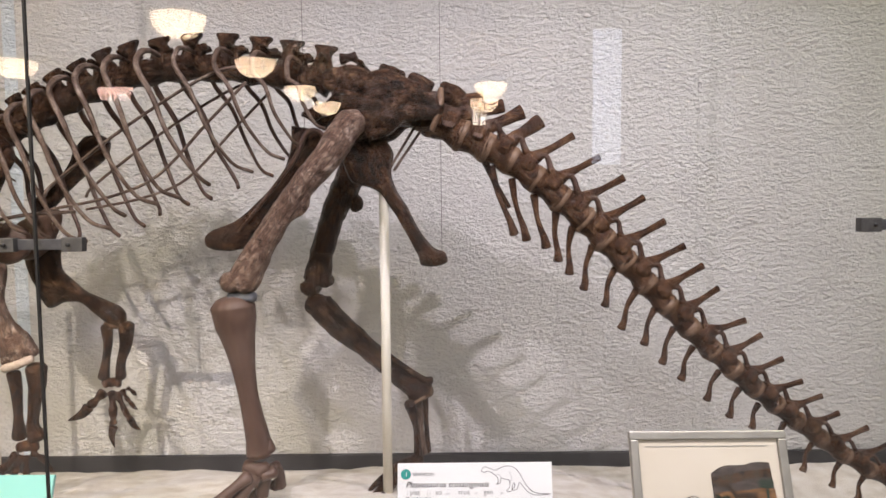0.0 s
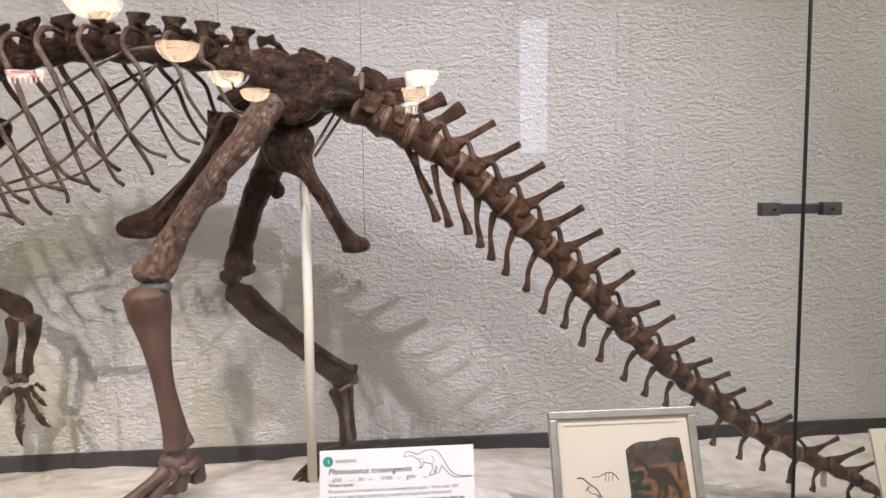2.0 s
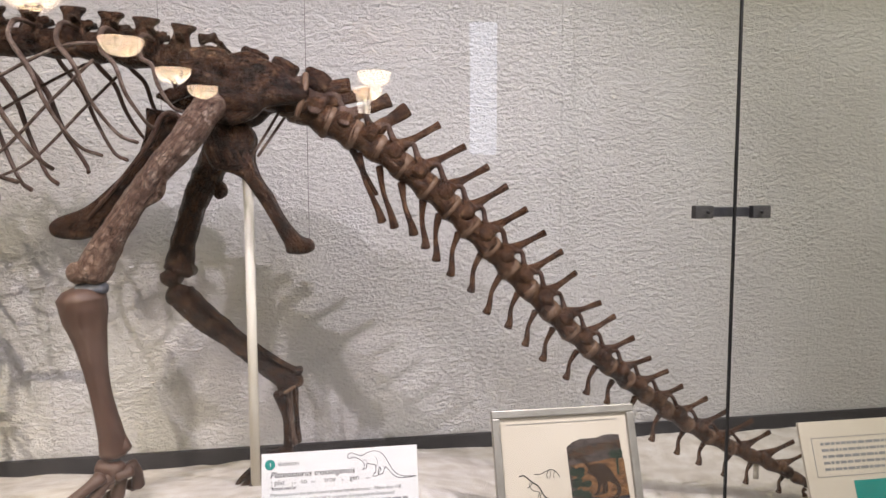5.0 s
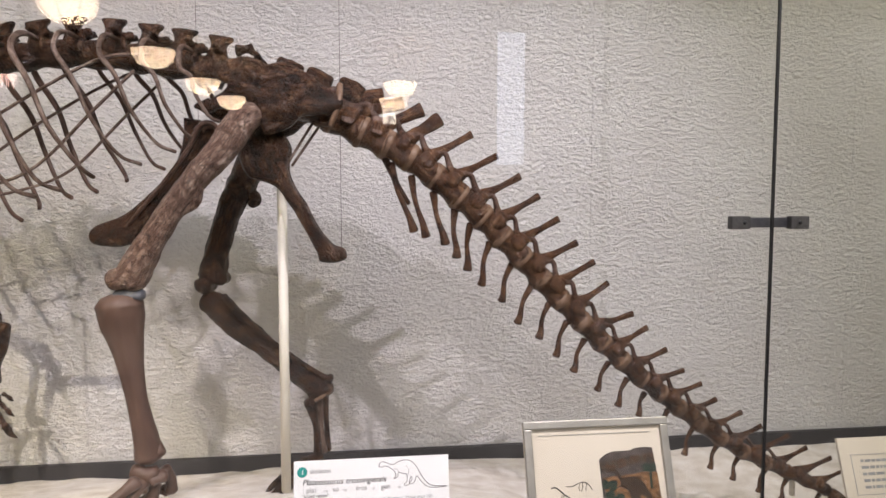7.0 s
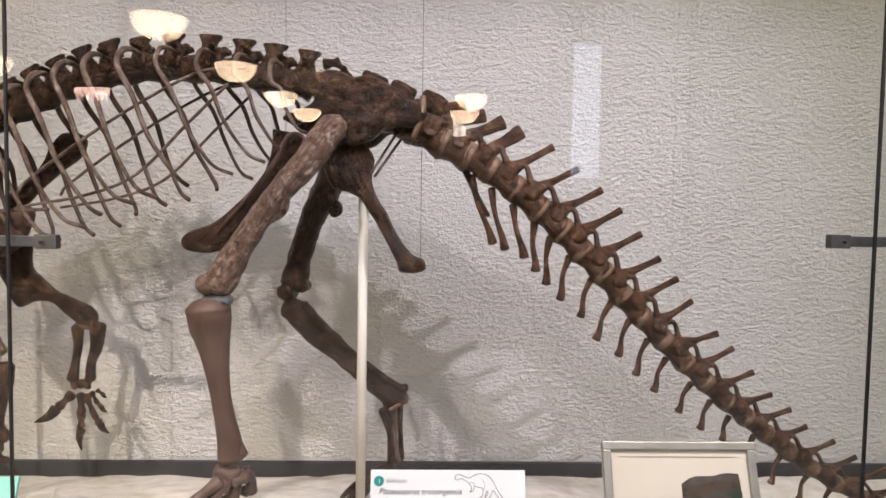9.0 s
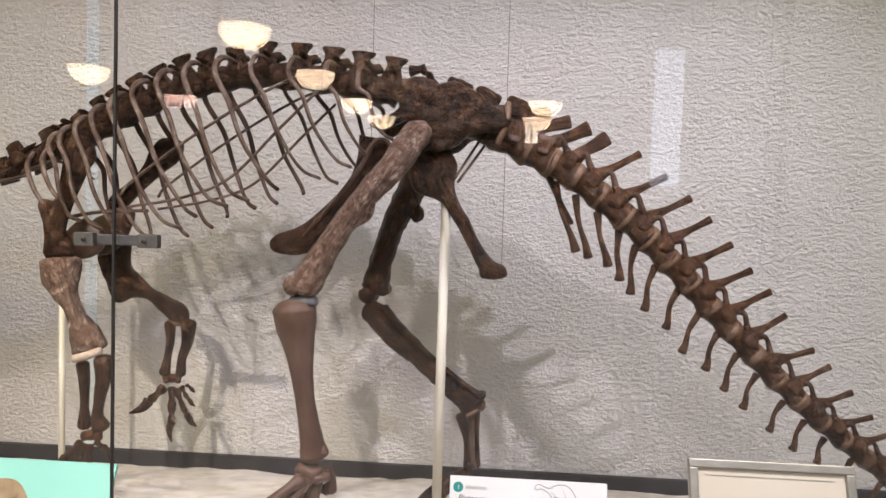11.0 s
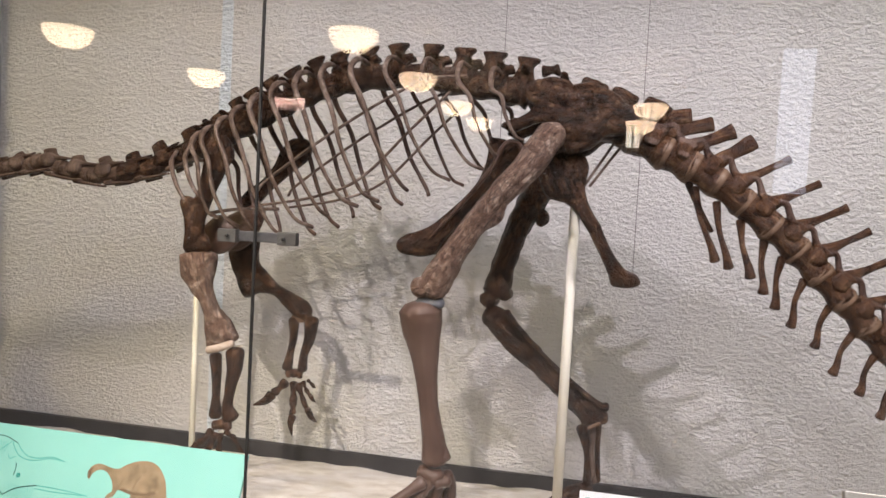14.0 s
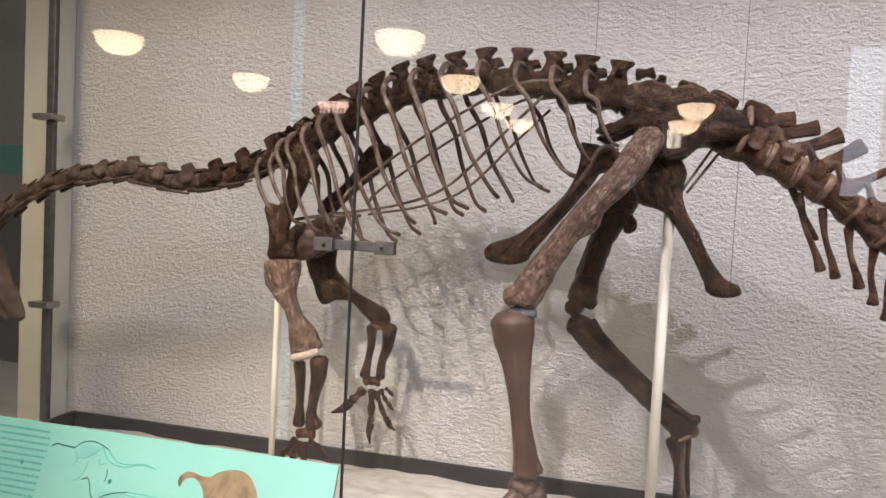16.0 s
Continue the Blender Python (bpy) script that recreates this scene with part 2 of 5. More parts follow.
TEAL = material("teal_print", [(0.185, 0.455, 0.415), (0.22, 0.50, 0.46)], 2, 0.5, 0.0)
TEAL_DARK = material("teal_spot", [(0.015, 0.22, 0.19), (0.02, 0.28, 0.24)], 9, 0.5, 0.0)
TEAL_LINE = material("teal_line", [(0.05, 0.30, 0.27), (0.08, 0.36, 0.33)], 9, 0.5, 0.0)
TEAL_DEEP = material("teal_deep_line", [(0.015, 0.085, 0.08), (0.03, 0.13, 0.12)], 9, 0.5, 0.0)
INK = material("black_ink", [(0.02, 0.02, 0.02), (0.035, 0.035, 0.035)], 9, 0.6, 0.0)
GREY_INK = material("grey_ink", [(0.22, 0.22, 0.22), (0.30, 0.30, 0.30)], 9, 0.6, 0.0)
PAINTING = material("dark_painting", [(0.008, 0.007, 0.006), (0.022, 0.018, 0.013), (0.085, 0.042, 0.019), (0.026, 0.030, 0.024), (0.15, 0.085, 0.04)], 34, 0.5, 0.0)
PAINTED_HILL = material("painted_hill", [(0.020, 0.016, 0.014), (0.060, 0.047, 0.040), (0.120, 0.098, 0.082)], 70, 0.5, 0.0, stretch=(0.5, 1, 1.6))
PAINTED_EARTH = material("painted_earth", [(0.045, 0.024, 0.012), (0.15, 0.075, 0.030), (0.24, 0.13, 0.055)], 60, 0.5, 0.0, stretch=(0.5, 1, 1.6))
PAINTED_DUSK = material("painted_dusk", [(0.012, 0.012, 0.016), (0.040, 0.036, 0.040)], 60, 0.5, 0.0)
PAINTED_LEAF = material("painted_leaf", [(0.008, 0.016, 0.010), (0.030, 0.048, 0.030)], 90, 0.5, 0.0)
PAINT_TAN = material("painted_tan", [(0.13, 0.092, 0.052), (0.22, 0.160, 0.098), (0.28, 0.21, 0.135)], 22, 0.6, 0.0)
PAINT_SHADE = material("painted_shade", [(0.10, 0.062, 0.034), (0.16, 0.105, 0.06)], 40, 0.6, 0.0)
PAINT_BROWN = material("painted_brown", [(0.018, 0.010, 0.005), (0.050, 0.028, 0.013)], 60, 0.6, 0.0)
WIRE = material("thin_wire", [(0.10, 0.09, 0.08), (0.16, 0.15, 0.14)], 9, 0.5, 0.0)
HALL = material("hall_plaster", [(0.20, 0.195, 0.185), (0.26, 0.255, 0.245)], 2, 0.8, 0.1, 20)
HALL_FLOOR = material("hall_floor", [(0.36, 0.345, 0.325), (0.44, 0.422, 0.40)], 3, 0.5, 0.0)
BEIGE = material("beige_panel", [(0.50, 0.46, 0.36), (0.56, 0.52, 0.43)], 3, 0.7, 0.05, 40)
JAMB = material("grey_jamb", [(0.30, 0.30, 0.31), (0.36, 0.36, 0.37)], 3, 0.5, 0.05, 40)
GLASS = glass_material()
COLUMN = glow("cool_light_column", (0.72, 0.80, 1.0), 2.6)
WINDOW = glow("lit_window", (1.0, 0.88, 0.74), 10.0)
PINK_GLOW = glow("pink_glow", (1.0, 0.62, 0.52), 11.0)


def bowl_glow():
    """Alabaster lit from inside: brightest at its foot, where the bulb is."""
    m = glow("alabaster_bowl", (1.0, 0.72, 0.48), 18.0)
    nt = m.node_tree
    co, xyz, mr = nt.nodes.new("ShaderNodeTexCoord"), nt.nodes.new("ShaderNodeSeparateXYZ"), nt.nodes.new("ShaderNodeMapRange")
    nt.links.new(co.outputs["Object"], xyz.inputs[0])
    nt.links.new(xyz.outputs[2], mr.inputs["Value"])
    mr.inputs["From Min"].default_value, mr.inputs["From Max"].default_value = -0.18, 0.12
    mr.inputs["To Min"].default_value, mr.inputs["To Max"].default_value = 19.0, 11.0
    nt.links.new(mr.outputs[0], nt.nodes["Principled BSDF"].inputs["Emission Strength"])
    return m


BOWL = bowl_glow()

# ---- building helpers ----


def lay_grain(me):
    """Surface coordinates in metres for a flat piece, the second along its length."""
    n = len(me.vertices)
    mx, mz = sum(v.co.x for v in me.vertices) / n, sum(v.co.z for v in me.vertices) / n
    xx = sum((v.co.x - mx) ** 2 for v in me.vertices)
    zz = sum((v.co.z - mz) ** 2 for v in me.vertices)
    xz = sum((v.co.x - mx) * (v.co.z - mz) for v in me.vertices)
    a = 0.5 * math.atan2(2 * xz, xx - zz)
    dx, dz = math.cos(a), math.sin(a)
    uv = me.uv_layers.new(name="grain")
    for loop in me.loops:
        p = me.vertices[loop.vertex_index].co
        uv.data[loop.index].uv = (p.z * dx - p.x * dz + p.y * 0.5, p.x * dx + p.z * dz)


def part(name, bm, mat, parent=None, label="", smooth=True, base=None):
    """Links a bmesh as one mesh object, under a thing or a part."""
    me = bpy.data.meshes.new(name)
    bm.normal_update()
    bm.to_mesh(me)
    bm.free()
    if smooth:
        for p in me.polygons:
            p.use_smooth = True
    me.materials.append(mat)
    if not me.uv_layers:
        lay_grain(me)
    ob = new(name, me)
    if parent is not None:
        ob.parent = parent
        if parent.type == "EMPTY":
            ob.matrix_parent_inverse = parent.matrix_basis.inverted()
    return tagged(ob, label)


def thing(name, at, label, category, group="", kind=""):
    ob = new(name)
    ob.empty_display_size = 0.1
    ob.matrix_basis = Matrix.Translation(at)
    return tagged(ob, label, category, group, kind)


def curve_points(points, n):
    """Catmull-Rom through the points, n steps a span."""
    p = [Vector(q) for q in points]
    p = [p[0] * 2 - p[1]] + p + [p[-1] * 2 - p[-2]]
    out = []
    for i in range(1, len(p) - 2):
        for k in range(n):
            t = k / n
            a, b, c, d = p[i - 1], p[i], p[i + 1], p[i + 2]
            out.append(0.5 * ((2 * b) + (c - a) * t + (2 * a - 5 * b + 4 * c - d) * t * t + (3 * b - a - 3 * c + d) * t ** 3))
    out.append(p[-2])
    return out


def sweep(bm, points, radii, flat=1.0, sides=10, steps=4, rough=0.0, side=(0, 1, 0), cap=0.5, flute=0.0):
    """A limb of changing girth along a smooth line; flat is its depth along side against its breadth."""
    uv = bm.loops.layers.uv.verify()
    c = curve_points(points, steps)
    r = [q.x for q in curve_points([(x, 0, 0) for x in radii], steps)]
    tans = [(c[min(i + 1, len(c) - 1)] - c[max(i - 1, 0)]).normalized() for i in range(len(c))]
    # rounded ends
    lead, trail = tans[0], tans[-1]
    c = [c[0] - lead * r[0] * cap, c[0] - lead * r[0] * cap * 0.7] + c + [c[-1] + trail * r[-1] * cap * 0.7, c[-1] + trail * r[-1] * cap]
    r = [r[0] * 0.3, r[0] * 0.72] + r + [r[-1] * 0.72, r[-1] * 0.3]
    tans = [lead, lead] + tans + [trail, trail]
    s = Vector(side)
    rings = []
    for q, rad, t in zip(c, r, tans):
        u = (s - t * s.dot(t))
        u = u.normalized() if u.length > 1e-4 else t.orthogonal().normalized()
        v = t.cross(u)
        ring = []
        for k in range(sides):
            a = 2 * math.pi * k / sides
            w = u * (math.cos(a) * rad * flat) + v * (math.sin(a) * rad)
            if flute:
                # long shallow grooves that wander slowly round the shaft
                w *= 1 + flute * noise.noise((math.cos(a) * 2.3, math.sin(a) * 2.3, (q - c[0]).length * 3.0))
            if rough:
                w *= 1 + rough * noise.noise((q + w) * 22) + rough * 0.6 * noise.noise((q + w) * 60)
            ring.append(bm.verts.new(q + w))
        rings.append(ring)
    girth, run = 2 * math.pi * max(r), 0.0
    for i, (a, b) in enumerate(zip(rings, rings[1:])):
        on = run + (c[i + 1] - c[i]).length
        for k in range(sides):
            f = bm.faces.new((a[k], a[(k + 1) % sides], b[(k + 1) % sides], b[k]))
            for loop, j, v in zip(f.loops, (k, k + 1, k + 1, k), (run, run, on, on)):
                loop[uv].uv = (j / sides * girth, v)
        run = on
    bm.faces.new(rings[0][::-1])
    bm.faces.new(rings[-1])
    return bm


def limb(points, radii, **kw):
    return sweep(bmesh.new(), points, radii, **kw)


def box(bm, size, m=Matrix(), bevel=0.0):
    made = bmesh.ops.create_cube(bm, size=1, matrix=m @ Matrix.Diagonal((*size, 1)))
    if bevel:
        edges = list({e for v in made["verts"] for e in v.link_edges})
        bmesh.ops.bevel(bm, geom=edges, offset=bevel, segments=2, affect="EDGES", profile=0.6)
    return bm


def plate(outline, y, thick, rough=0.004):
    """An irregular bone plate: an outline in x and z, rounded at the rim, swelling in the middle, of some thickness in y."""
    c = curve_points([(x, 0, z) for x, z in [*outline, outline[0]]], 4)[:-1]
    n = len(c)
    area = sum(c[k].x * c[(k + 1) % n].z - c[(k + 1) % n].x * c[k].z for k in range(n))
    turn = 1 if area > 0 else -1
    inward = []
    for k in range(n):
        t = (c[(k + 1) % n] - c[k - 1]).normalized()
        inward.append(Vector((-t.z, 0, t.x)) * turn)
    bm = bmesh.new()
    rings = []
    for d, o in ((-1.0, 0.42), (-0.8, 0.14), (-0.35, 0.0), (0.35, 0.0), (0.8, 0.14), (1.0, 0.42)):
        ring = []
        for q, v in zip(c, inward):
            p = q + v * o * min(thick, 0.05)
            w = noise.noise(p * 16) * rough + noise.noise(p * 45) * rough * 0.7
            ring.append(bm.verts.new((p.x + w, y + d * thick / 2, p.z + w)))
        rings.append(ring)
    for a, b in zip(rings, rings[1:]):
        for k in range(n):
            bm.faces.new((a[k], a[(k + 1) % n], b[(k + 1) % n], b[k]))
    step = 0.016
    for ring, s in ((rings[0], -1), (rings[-1], 1)):
        flat2 = [Vector((v.co.x, v.co.z)) for v in ring]
        lo_x, hi_x = min(p.x for p in flat2), max(p.x for p in flat2)
        lo_z, hi_z = min(p.y for p in flat2), max(p.y for p in flat2)
        pts, x = list(flat2), lo_x + step
        while x < hi_x:
            z = lo_z + step
            while z < hi_z:
                q = Vector((x + random.uniform(-0.004, 0.004), z + random.uniform(-0.004, 0.004)))
                cross = sum(1 for k in range(n) if (flat2[k].y > q.y) != (flat2[k - 1].y > q.y) and q.x < (flat2[k - 1].x - flat2[k].x) * (q.y - flat2[k].y) / (flat2[k - 1].y - flat2[k].y) + flat2[k].x)
                if cross % 2 and min((q - p).length for p in flat2) > step * 0.55:
                    pts.append(q)
                z += step
            x += step
        out, _, tris, origin, _, _ = geometry.delaunay_2d_cdt(pts, [(k, (k + 1) % n) for k in range(n)], [], 1, 1e-6)
        verts = []
        for q, o in zip(out, origin):
            if o and o[0] < n:
                verts.append(ring[o[0]])
                continue
            near = min((q - p).length for p in flat2)
            at = Vector((q.x, y, q.y))
            swell = s * (min(near, 0.035) * 0.35 + noise.noise(at * 22) * rough * 2.2 + noise.noise(at * 60) * rough)
            verts.append(bm.verts.new((q.x, ring[0].co.y + swell, q.y)))
        for tri in tris:
            f = [verts[k] for k in tri]
            if len(set(f)) == 3 and not bm.faces.get(f):
                bm.faces.new(f)
    bmesh.ops.recalc_face_normals(bm, faces=bm.faces)
    return bm

# ---- the case and the hall ----
WALL_Y, GLASS_Y, LEFT_X, RIGHT_X = 3.50, 2.12, -3.55, 4.4
STRIP_X = -2.125


def slab(name, lo, hi, mat, label, kind="structure", category=""):
    lo, hi = Vector(lo), Vector(hi)
    bm = box(bmesh.new(), hi - lo, Matrix.Translation((lo + hi) / 2))
    ob = part(name, bm, mat, None, label, smooth=False)
    return tagged(ob, "", category or name.split("_")[0], "", kind)


back = slab("wall_back", (LEFT_X - 0.02, WALL_Y + 0.012, 0), (RIGHT_X + 0.2, WALL_Y + 0.15, 3.7), STUCCO, "rough white stucco back wall of the display case", category="wall")
for x0, x1 in ((LEFT_X - 0.02, -1.69), (-1.69, -0.175), (-0.175, 1.336), (1.336, 2.85), (2.85, RIGHT_X)):
    bm = box(bmesh.new(), (x1 - x0 - 0.0022, 0.012, 3.6), Matrix.Translation(((x0 + x1) / 2, WALL_Y + 0.006, 1.8)))
    part("panel", bm, STUCCO, back, smooth=False)
# narrow band of bluer stucco, from the baseboard to the case ceiling
slab("trim_wall", (STRIP_X - 0.032, WALL_Y - 0.006, 0.26), (STRIP_X + 0.032, WALL_Y - 0.001, 3.6), STUCCO_BLUE, "pale bluish vertical strip on the stucco wall", category="trim")
slab("wall_right", (RIGHT_X, GLASS_Y, 0), (RIGHT_X + 0.15, WALL_Y, 3.7), BEIGE, "plain beige end wall of the display case", category="wall")
slab("baseboard", (LEFT_X + 0.06, WALL_Y - 0.03, 0.05), (RIGHT_X, WALL_Y - 0.002, 0.257), CHARCOAL, "dark charcoal board along the foot of the wall", category="baseboard")
slab("baseboard_end", (LEFT_X + 0.03, GLASS_Y + 0.05, 0.05), (LEFT_X + 0.06, WALL_Y - 0.002, 0.257), CHARCOAL, "dark charcoal board along the end of the case", category="baseboard")
slab("ceiling_case", (LEFT_X, GLASS_Y, 3.6), (RIGHT_X, WALL_Y, 3.7), HALL, "plain ceiling of the display case", category="ceiling")
slab("plinth", (LEFT_X, GLASS_Y - 0.12, 0), (RIGHT_X, GLASS_Y + 0.02, 0.24), CHARCOAL, "dark plinth under the glass front", category="plinth")
slab("floor", (-14, -17, -0.1), (9, WALL_Y + 0.1, 0), HALL_FLOOR, "pale stone floor of the exhibition hall", category="floor")
slab("ceiling", (-14, -17, 4.9), (9, WALL_Y + 0.2, 5.0), HALL, "plaster ceiling of the exhibition hall", category="ceiling")
slab("wall_south", (-14, -17.2, 0), (9, -17, 5), HALL, "far plaster wall of the hall", category="wall")
slab("wall_east", (9, -17, 0), (9.2, 3.6, 5), HALL, "side plaster wall of the hall", category="wall")
slab("wall_west", (-14.2, -17, 0), (-14, 6.0, 5), HALL, "side plaster wall of the hall", category="wall")
slab("wall_north_left", (-14, 5.8, 0), (LEFT_X - 0.02, 6.0, 5), HALL, "plaster wall of the next bay beyond the case", category="wall")
slab("floor_bay", (-14, WALL_Y + 0.1, -0.1), (LEFT_X - 0.02, 6.0, 0), HALL_FLOOR, "pale stone floor of the next bay", category="floor")
slab("ceiling_bay", (-14, WALL_Y + 0.2, 4.9), (LEFT_X - 0.02, 6.0, 5.0), HALL, "plaster ceiling of the next bay", category="ceiling")
slab("wall_top", (LEFT_X - 0.02, WALL_Y - 1.38, 3.7), (9, WALL_Y + 0.15, 4.9), HALL, "plaster bulkhead above the case", category="wall")
slab("wall_front_right", (RIGHT_X + 0.2, GLASS_Y, 0), (9, GLASS_Y + 0.15, 3.7), HALL, "plaster wall beside the case", category="wall")


def sand_bed():
    bm = bmesh.new()
    nx, ny = 190, 34
    grid = []
    for j in range(ny + 1):
        y = GLASS_Y + 0.03 + (WALL_Y - 0.03 - GLASS_Y - 0.03) * j / ny
        row = []
        for i in range(nx + 1):
            x = LEFT_X + 0.06 + (RIGHT_X - LEFT_X - 0.06) * i / nx
            e = min(1.0, max(0.0, (x - 0.3) / 1.2))
            rake = 0.25 - 0.32 * e * e * (3 - 2 * e)
            z = 0.185 + (WALL_Y - 0.03 - max(y, 2.50)) * rake - max(0.0, 2.50 - y) * 0.3
            p = Vector((x, y, 0))
            z += 0.018 * noise.noise(p * 2.2) + 0.010 * noise.noise(p * 7) + 0.004 * noise.noise(p * 23)
            row.append(bm.verts.new((x, y, z)))
        grid.append(row)
    for a, b in zip(grid, grid[1:]):
        for i in range(nx):
            bm.faces.new((a[i], a[i + 1], b[i + 1], b[i]))
    ob = part("sand_bed", bm, SAND, None, "pale cream sand bed rising towards the glass")
    tagged(ob, "", "sand", "", "structure")


sand_bed()


def pane(x0, x1):
    bm = box(bmesh.new(), (x1 - x0 - 0.006, 0.008, 3.34), Matrix.Translation(((x0 + x1) / 2, GLASS_Y, 1.915)))
    ob = part("glass_pane", bm, GLASS, None, "clear frameless glass pane of the case front", smooth=False)
    ob.visible_shadow = False
    return tagged(ob, "", "glass pane", "case front panes", "structure")


SEAM_L, SEAM_R = -1.222, 1.475
for x0, x1 in ((LEFT_X, SEAM_L), (SEAM_L, SEAM_R), (SEAM_R, RIGHT_X)):
    pane(x0, x1)
for x in (SEAM_L, SEAM_R):
    bm = box(bmesh.new(), (0.007, 0.011, 3.34), Matrix.Translation((x, GLASS_Y, 1.915)))
    tagged(part("glass_joint", bm, RUBBER, None, "thin black silicone joint between two panes", smooth=False), "", "joint", "", "structure")


def clamp(x, z):
    """A flat bar that holds two panes, with a pad and a screw at either end."""
    ob = thing("glass_clamp", (x, GLASS_Y, z), "grey steel clamp bar bridging two glass panes", "clamp", "glass clamps")
    bm = box(bmesh.new(), (0.24, 0.012, 0.034), Matrix.Translation((x, GLASS_Y + 0.034, z)), 0.003)
    part("bar", bm, DARK_STEEL, ob, smooth=False)
    for s in (-1, 1):
        bm = box(bmesh.new(), (0.066, 0.030, 0.044), Matrix.Translation((x + s * 0.107, GLASS_Y + 0.0195, z)), 0.003)
        pad = part("pad", bm, CLAMP_GREY, ob, smooth=False)
        bm = bmesh.new()
        bmesh.ops.create_cone(bm, cap_ends=True, segments=14, radius1=0.007, radius2=0.006, depth=0.004, matrix=Matrix.Translation((x + s * 0.10, GLASS_Y - 0.006, z)) @ pose(0, 0, 0, 90))
        part("screw", bm, RUBBER, pad, "dark screw head")


clamp(SEAM_L, 1.445)
clamp(SEAM_R, 1.485)


def end_screen():
    """Glass end of the case, with a steel upright and two small clamps, and the beige pier beyond."""
    bm = box(bmesh.new(), (0.008, WALL_Y - GLASS_Y - 0.03, 3.34), Matrix.Translation((LEFT_X, (WALL_Y + GLASS_Y) / 2, 1.915)))
    g = part("glass_pane", bm, GLASS, None, "clear glass end pane of the case", smooth=False)
    g.visible_shadow = False
    tagged(g, "", "glass pane", "", "structure")
    bm = box(bmesh.new(), (0.05, 0.03, 3.34), Matrix.Translation((LEFT_X + 0.012, 3.30, 1.915)), 0.004)
    up = tagged(part("steel_upright", bm, DARK_STEEL, None, "slim dark steel upright at the glass end", smooth=False), "", "upright", "", "structure")
    for z in (2.0, 0.93):
        ob = thing("end_clamp", (LEFT_X, 3.33, z), "small steel clamp on the glass end of the case", "clamp", "end clamps")
        part("bar", box(bmesh.new(), (0.13, 0.10, 0.035), Matrix.Translation((LEFT_X + 0.0, 3.29, z)), 0.004), STEEL, ob, smooth=False)
    slab("pier", (-4.10, 3.66, 0), (LEFT_X - 0.02, 3.95, 4.9), BEIGE, "beige pier behind the end of the case", category="pier")
    slab("jamb", (-3.70, 3.50, 0), (LEFT_X - 0.022, 3.658, 3.7), JAMB, "pale grey jamb beside the stucco wall", category="jamb")
    bm = box(bmesh.new(), (1.1, 0.03, 0.30), Matrix.Translation((-6.35, 5.78, 1.9)), 0.004)
    tagged(part("wall_sign", bm, TEAL_DARK, None, "dark teal sign on the wall of the next bay", smooth=False), "", "sign")
    bm = box(bmesh.new(), (1.6, 0.6, 1.35), Matrix.Translation((-6.2, 5.45, 0.676)), 0.01)
    tagged(part("low_cabinet", bm, DARK_STEEL, None, "dark grey cabinet in the next bay", smooth=False), "", "cabinet")


end_screen()

# ---- the skeleton ----
MID = 2.70
skeleton = thing("dinosaur_skeleton", (-0.3, MID, 0.4), "mounted brown fossil skeleton of a long-tailed dinosaur on sand", "skeleton")


def frame_of(tan):
    t = Vector(tan).normalized()
    side = Vector((0, 1, 0))
    up = side.cross(t)
    if up.z < 0:
        up = -up
    return t, side, up


def centrum(bm, at, t, length, r, rough=0.10):
    """A waisted spool along the spine."""
    a, b = at - t * length / 2, at + t * length / 2
    sweep(bm, [a, a + t * length * 0.2, at, b - t * length * 0.2, b], [r, r * 0.92, r * 0.76, r * 0.92, r], sides=12, steps=2, rough=rough, cap=0.12)


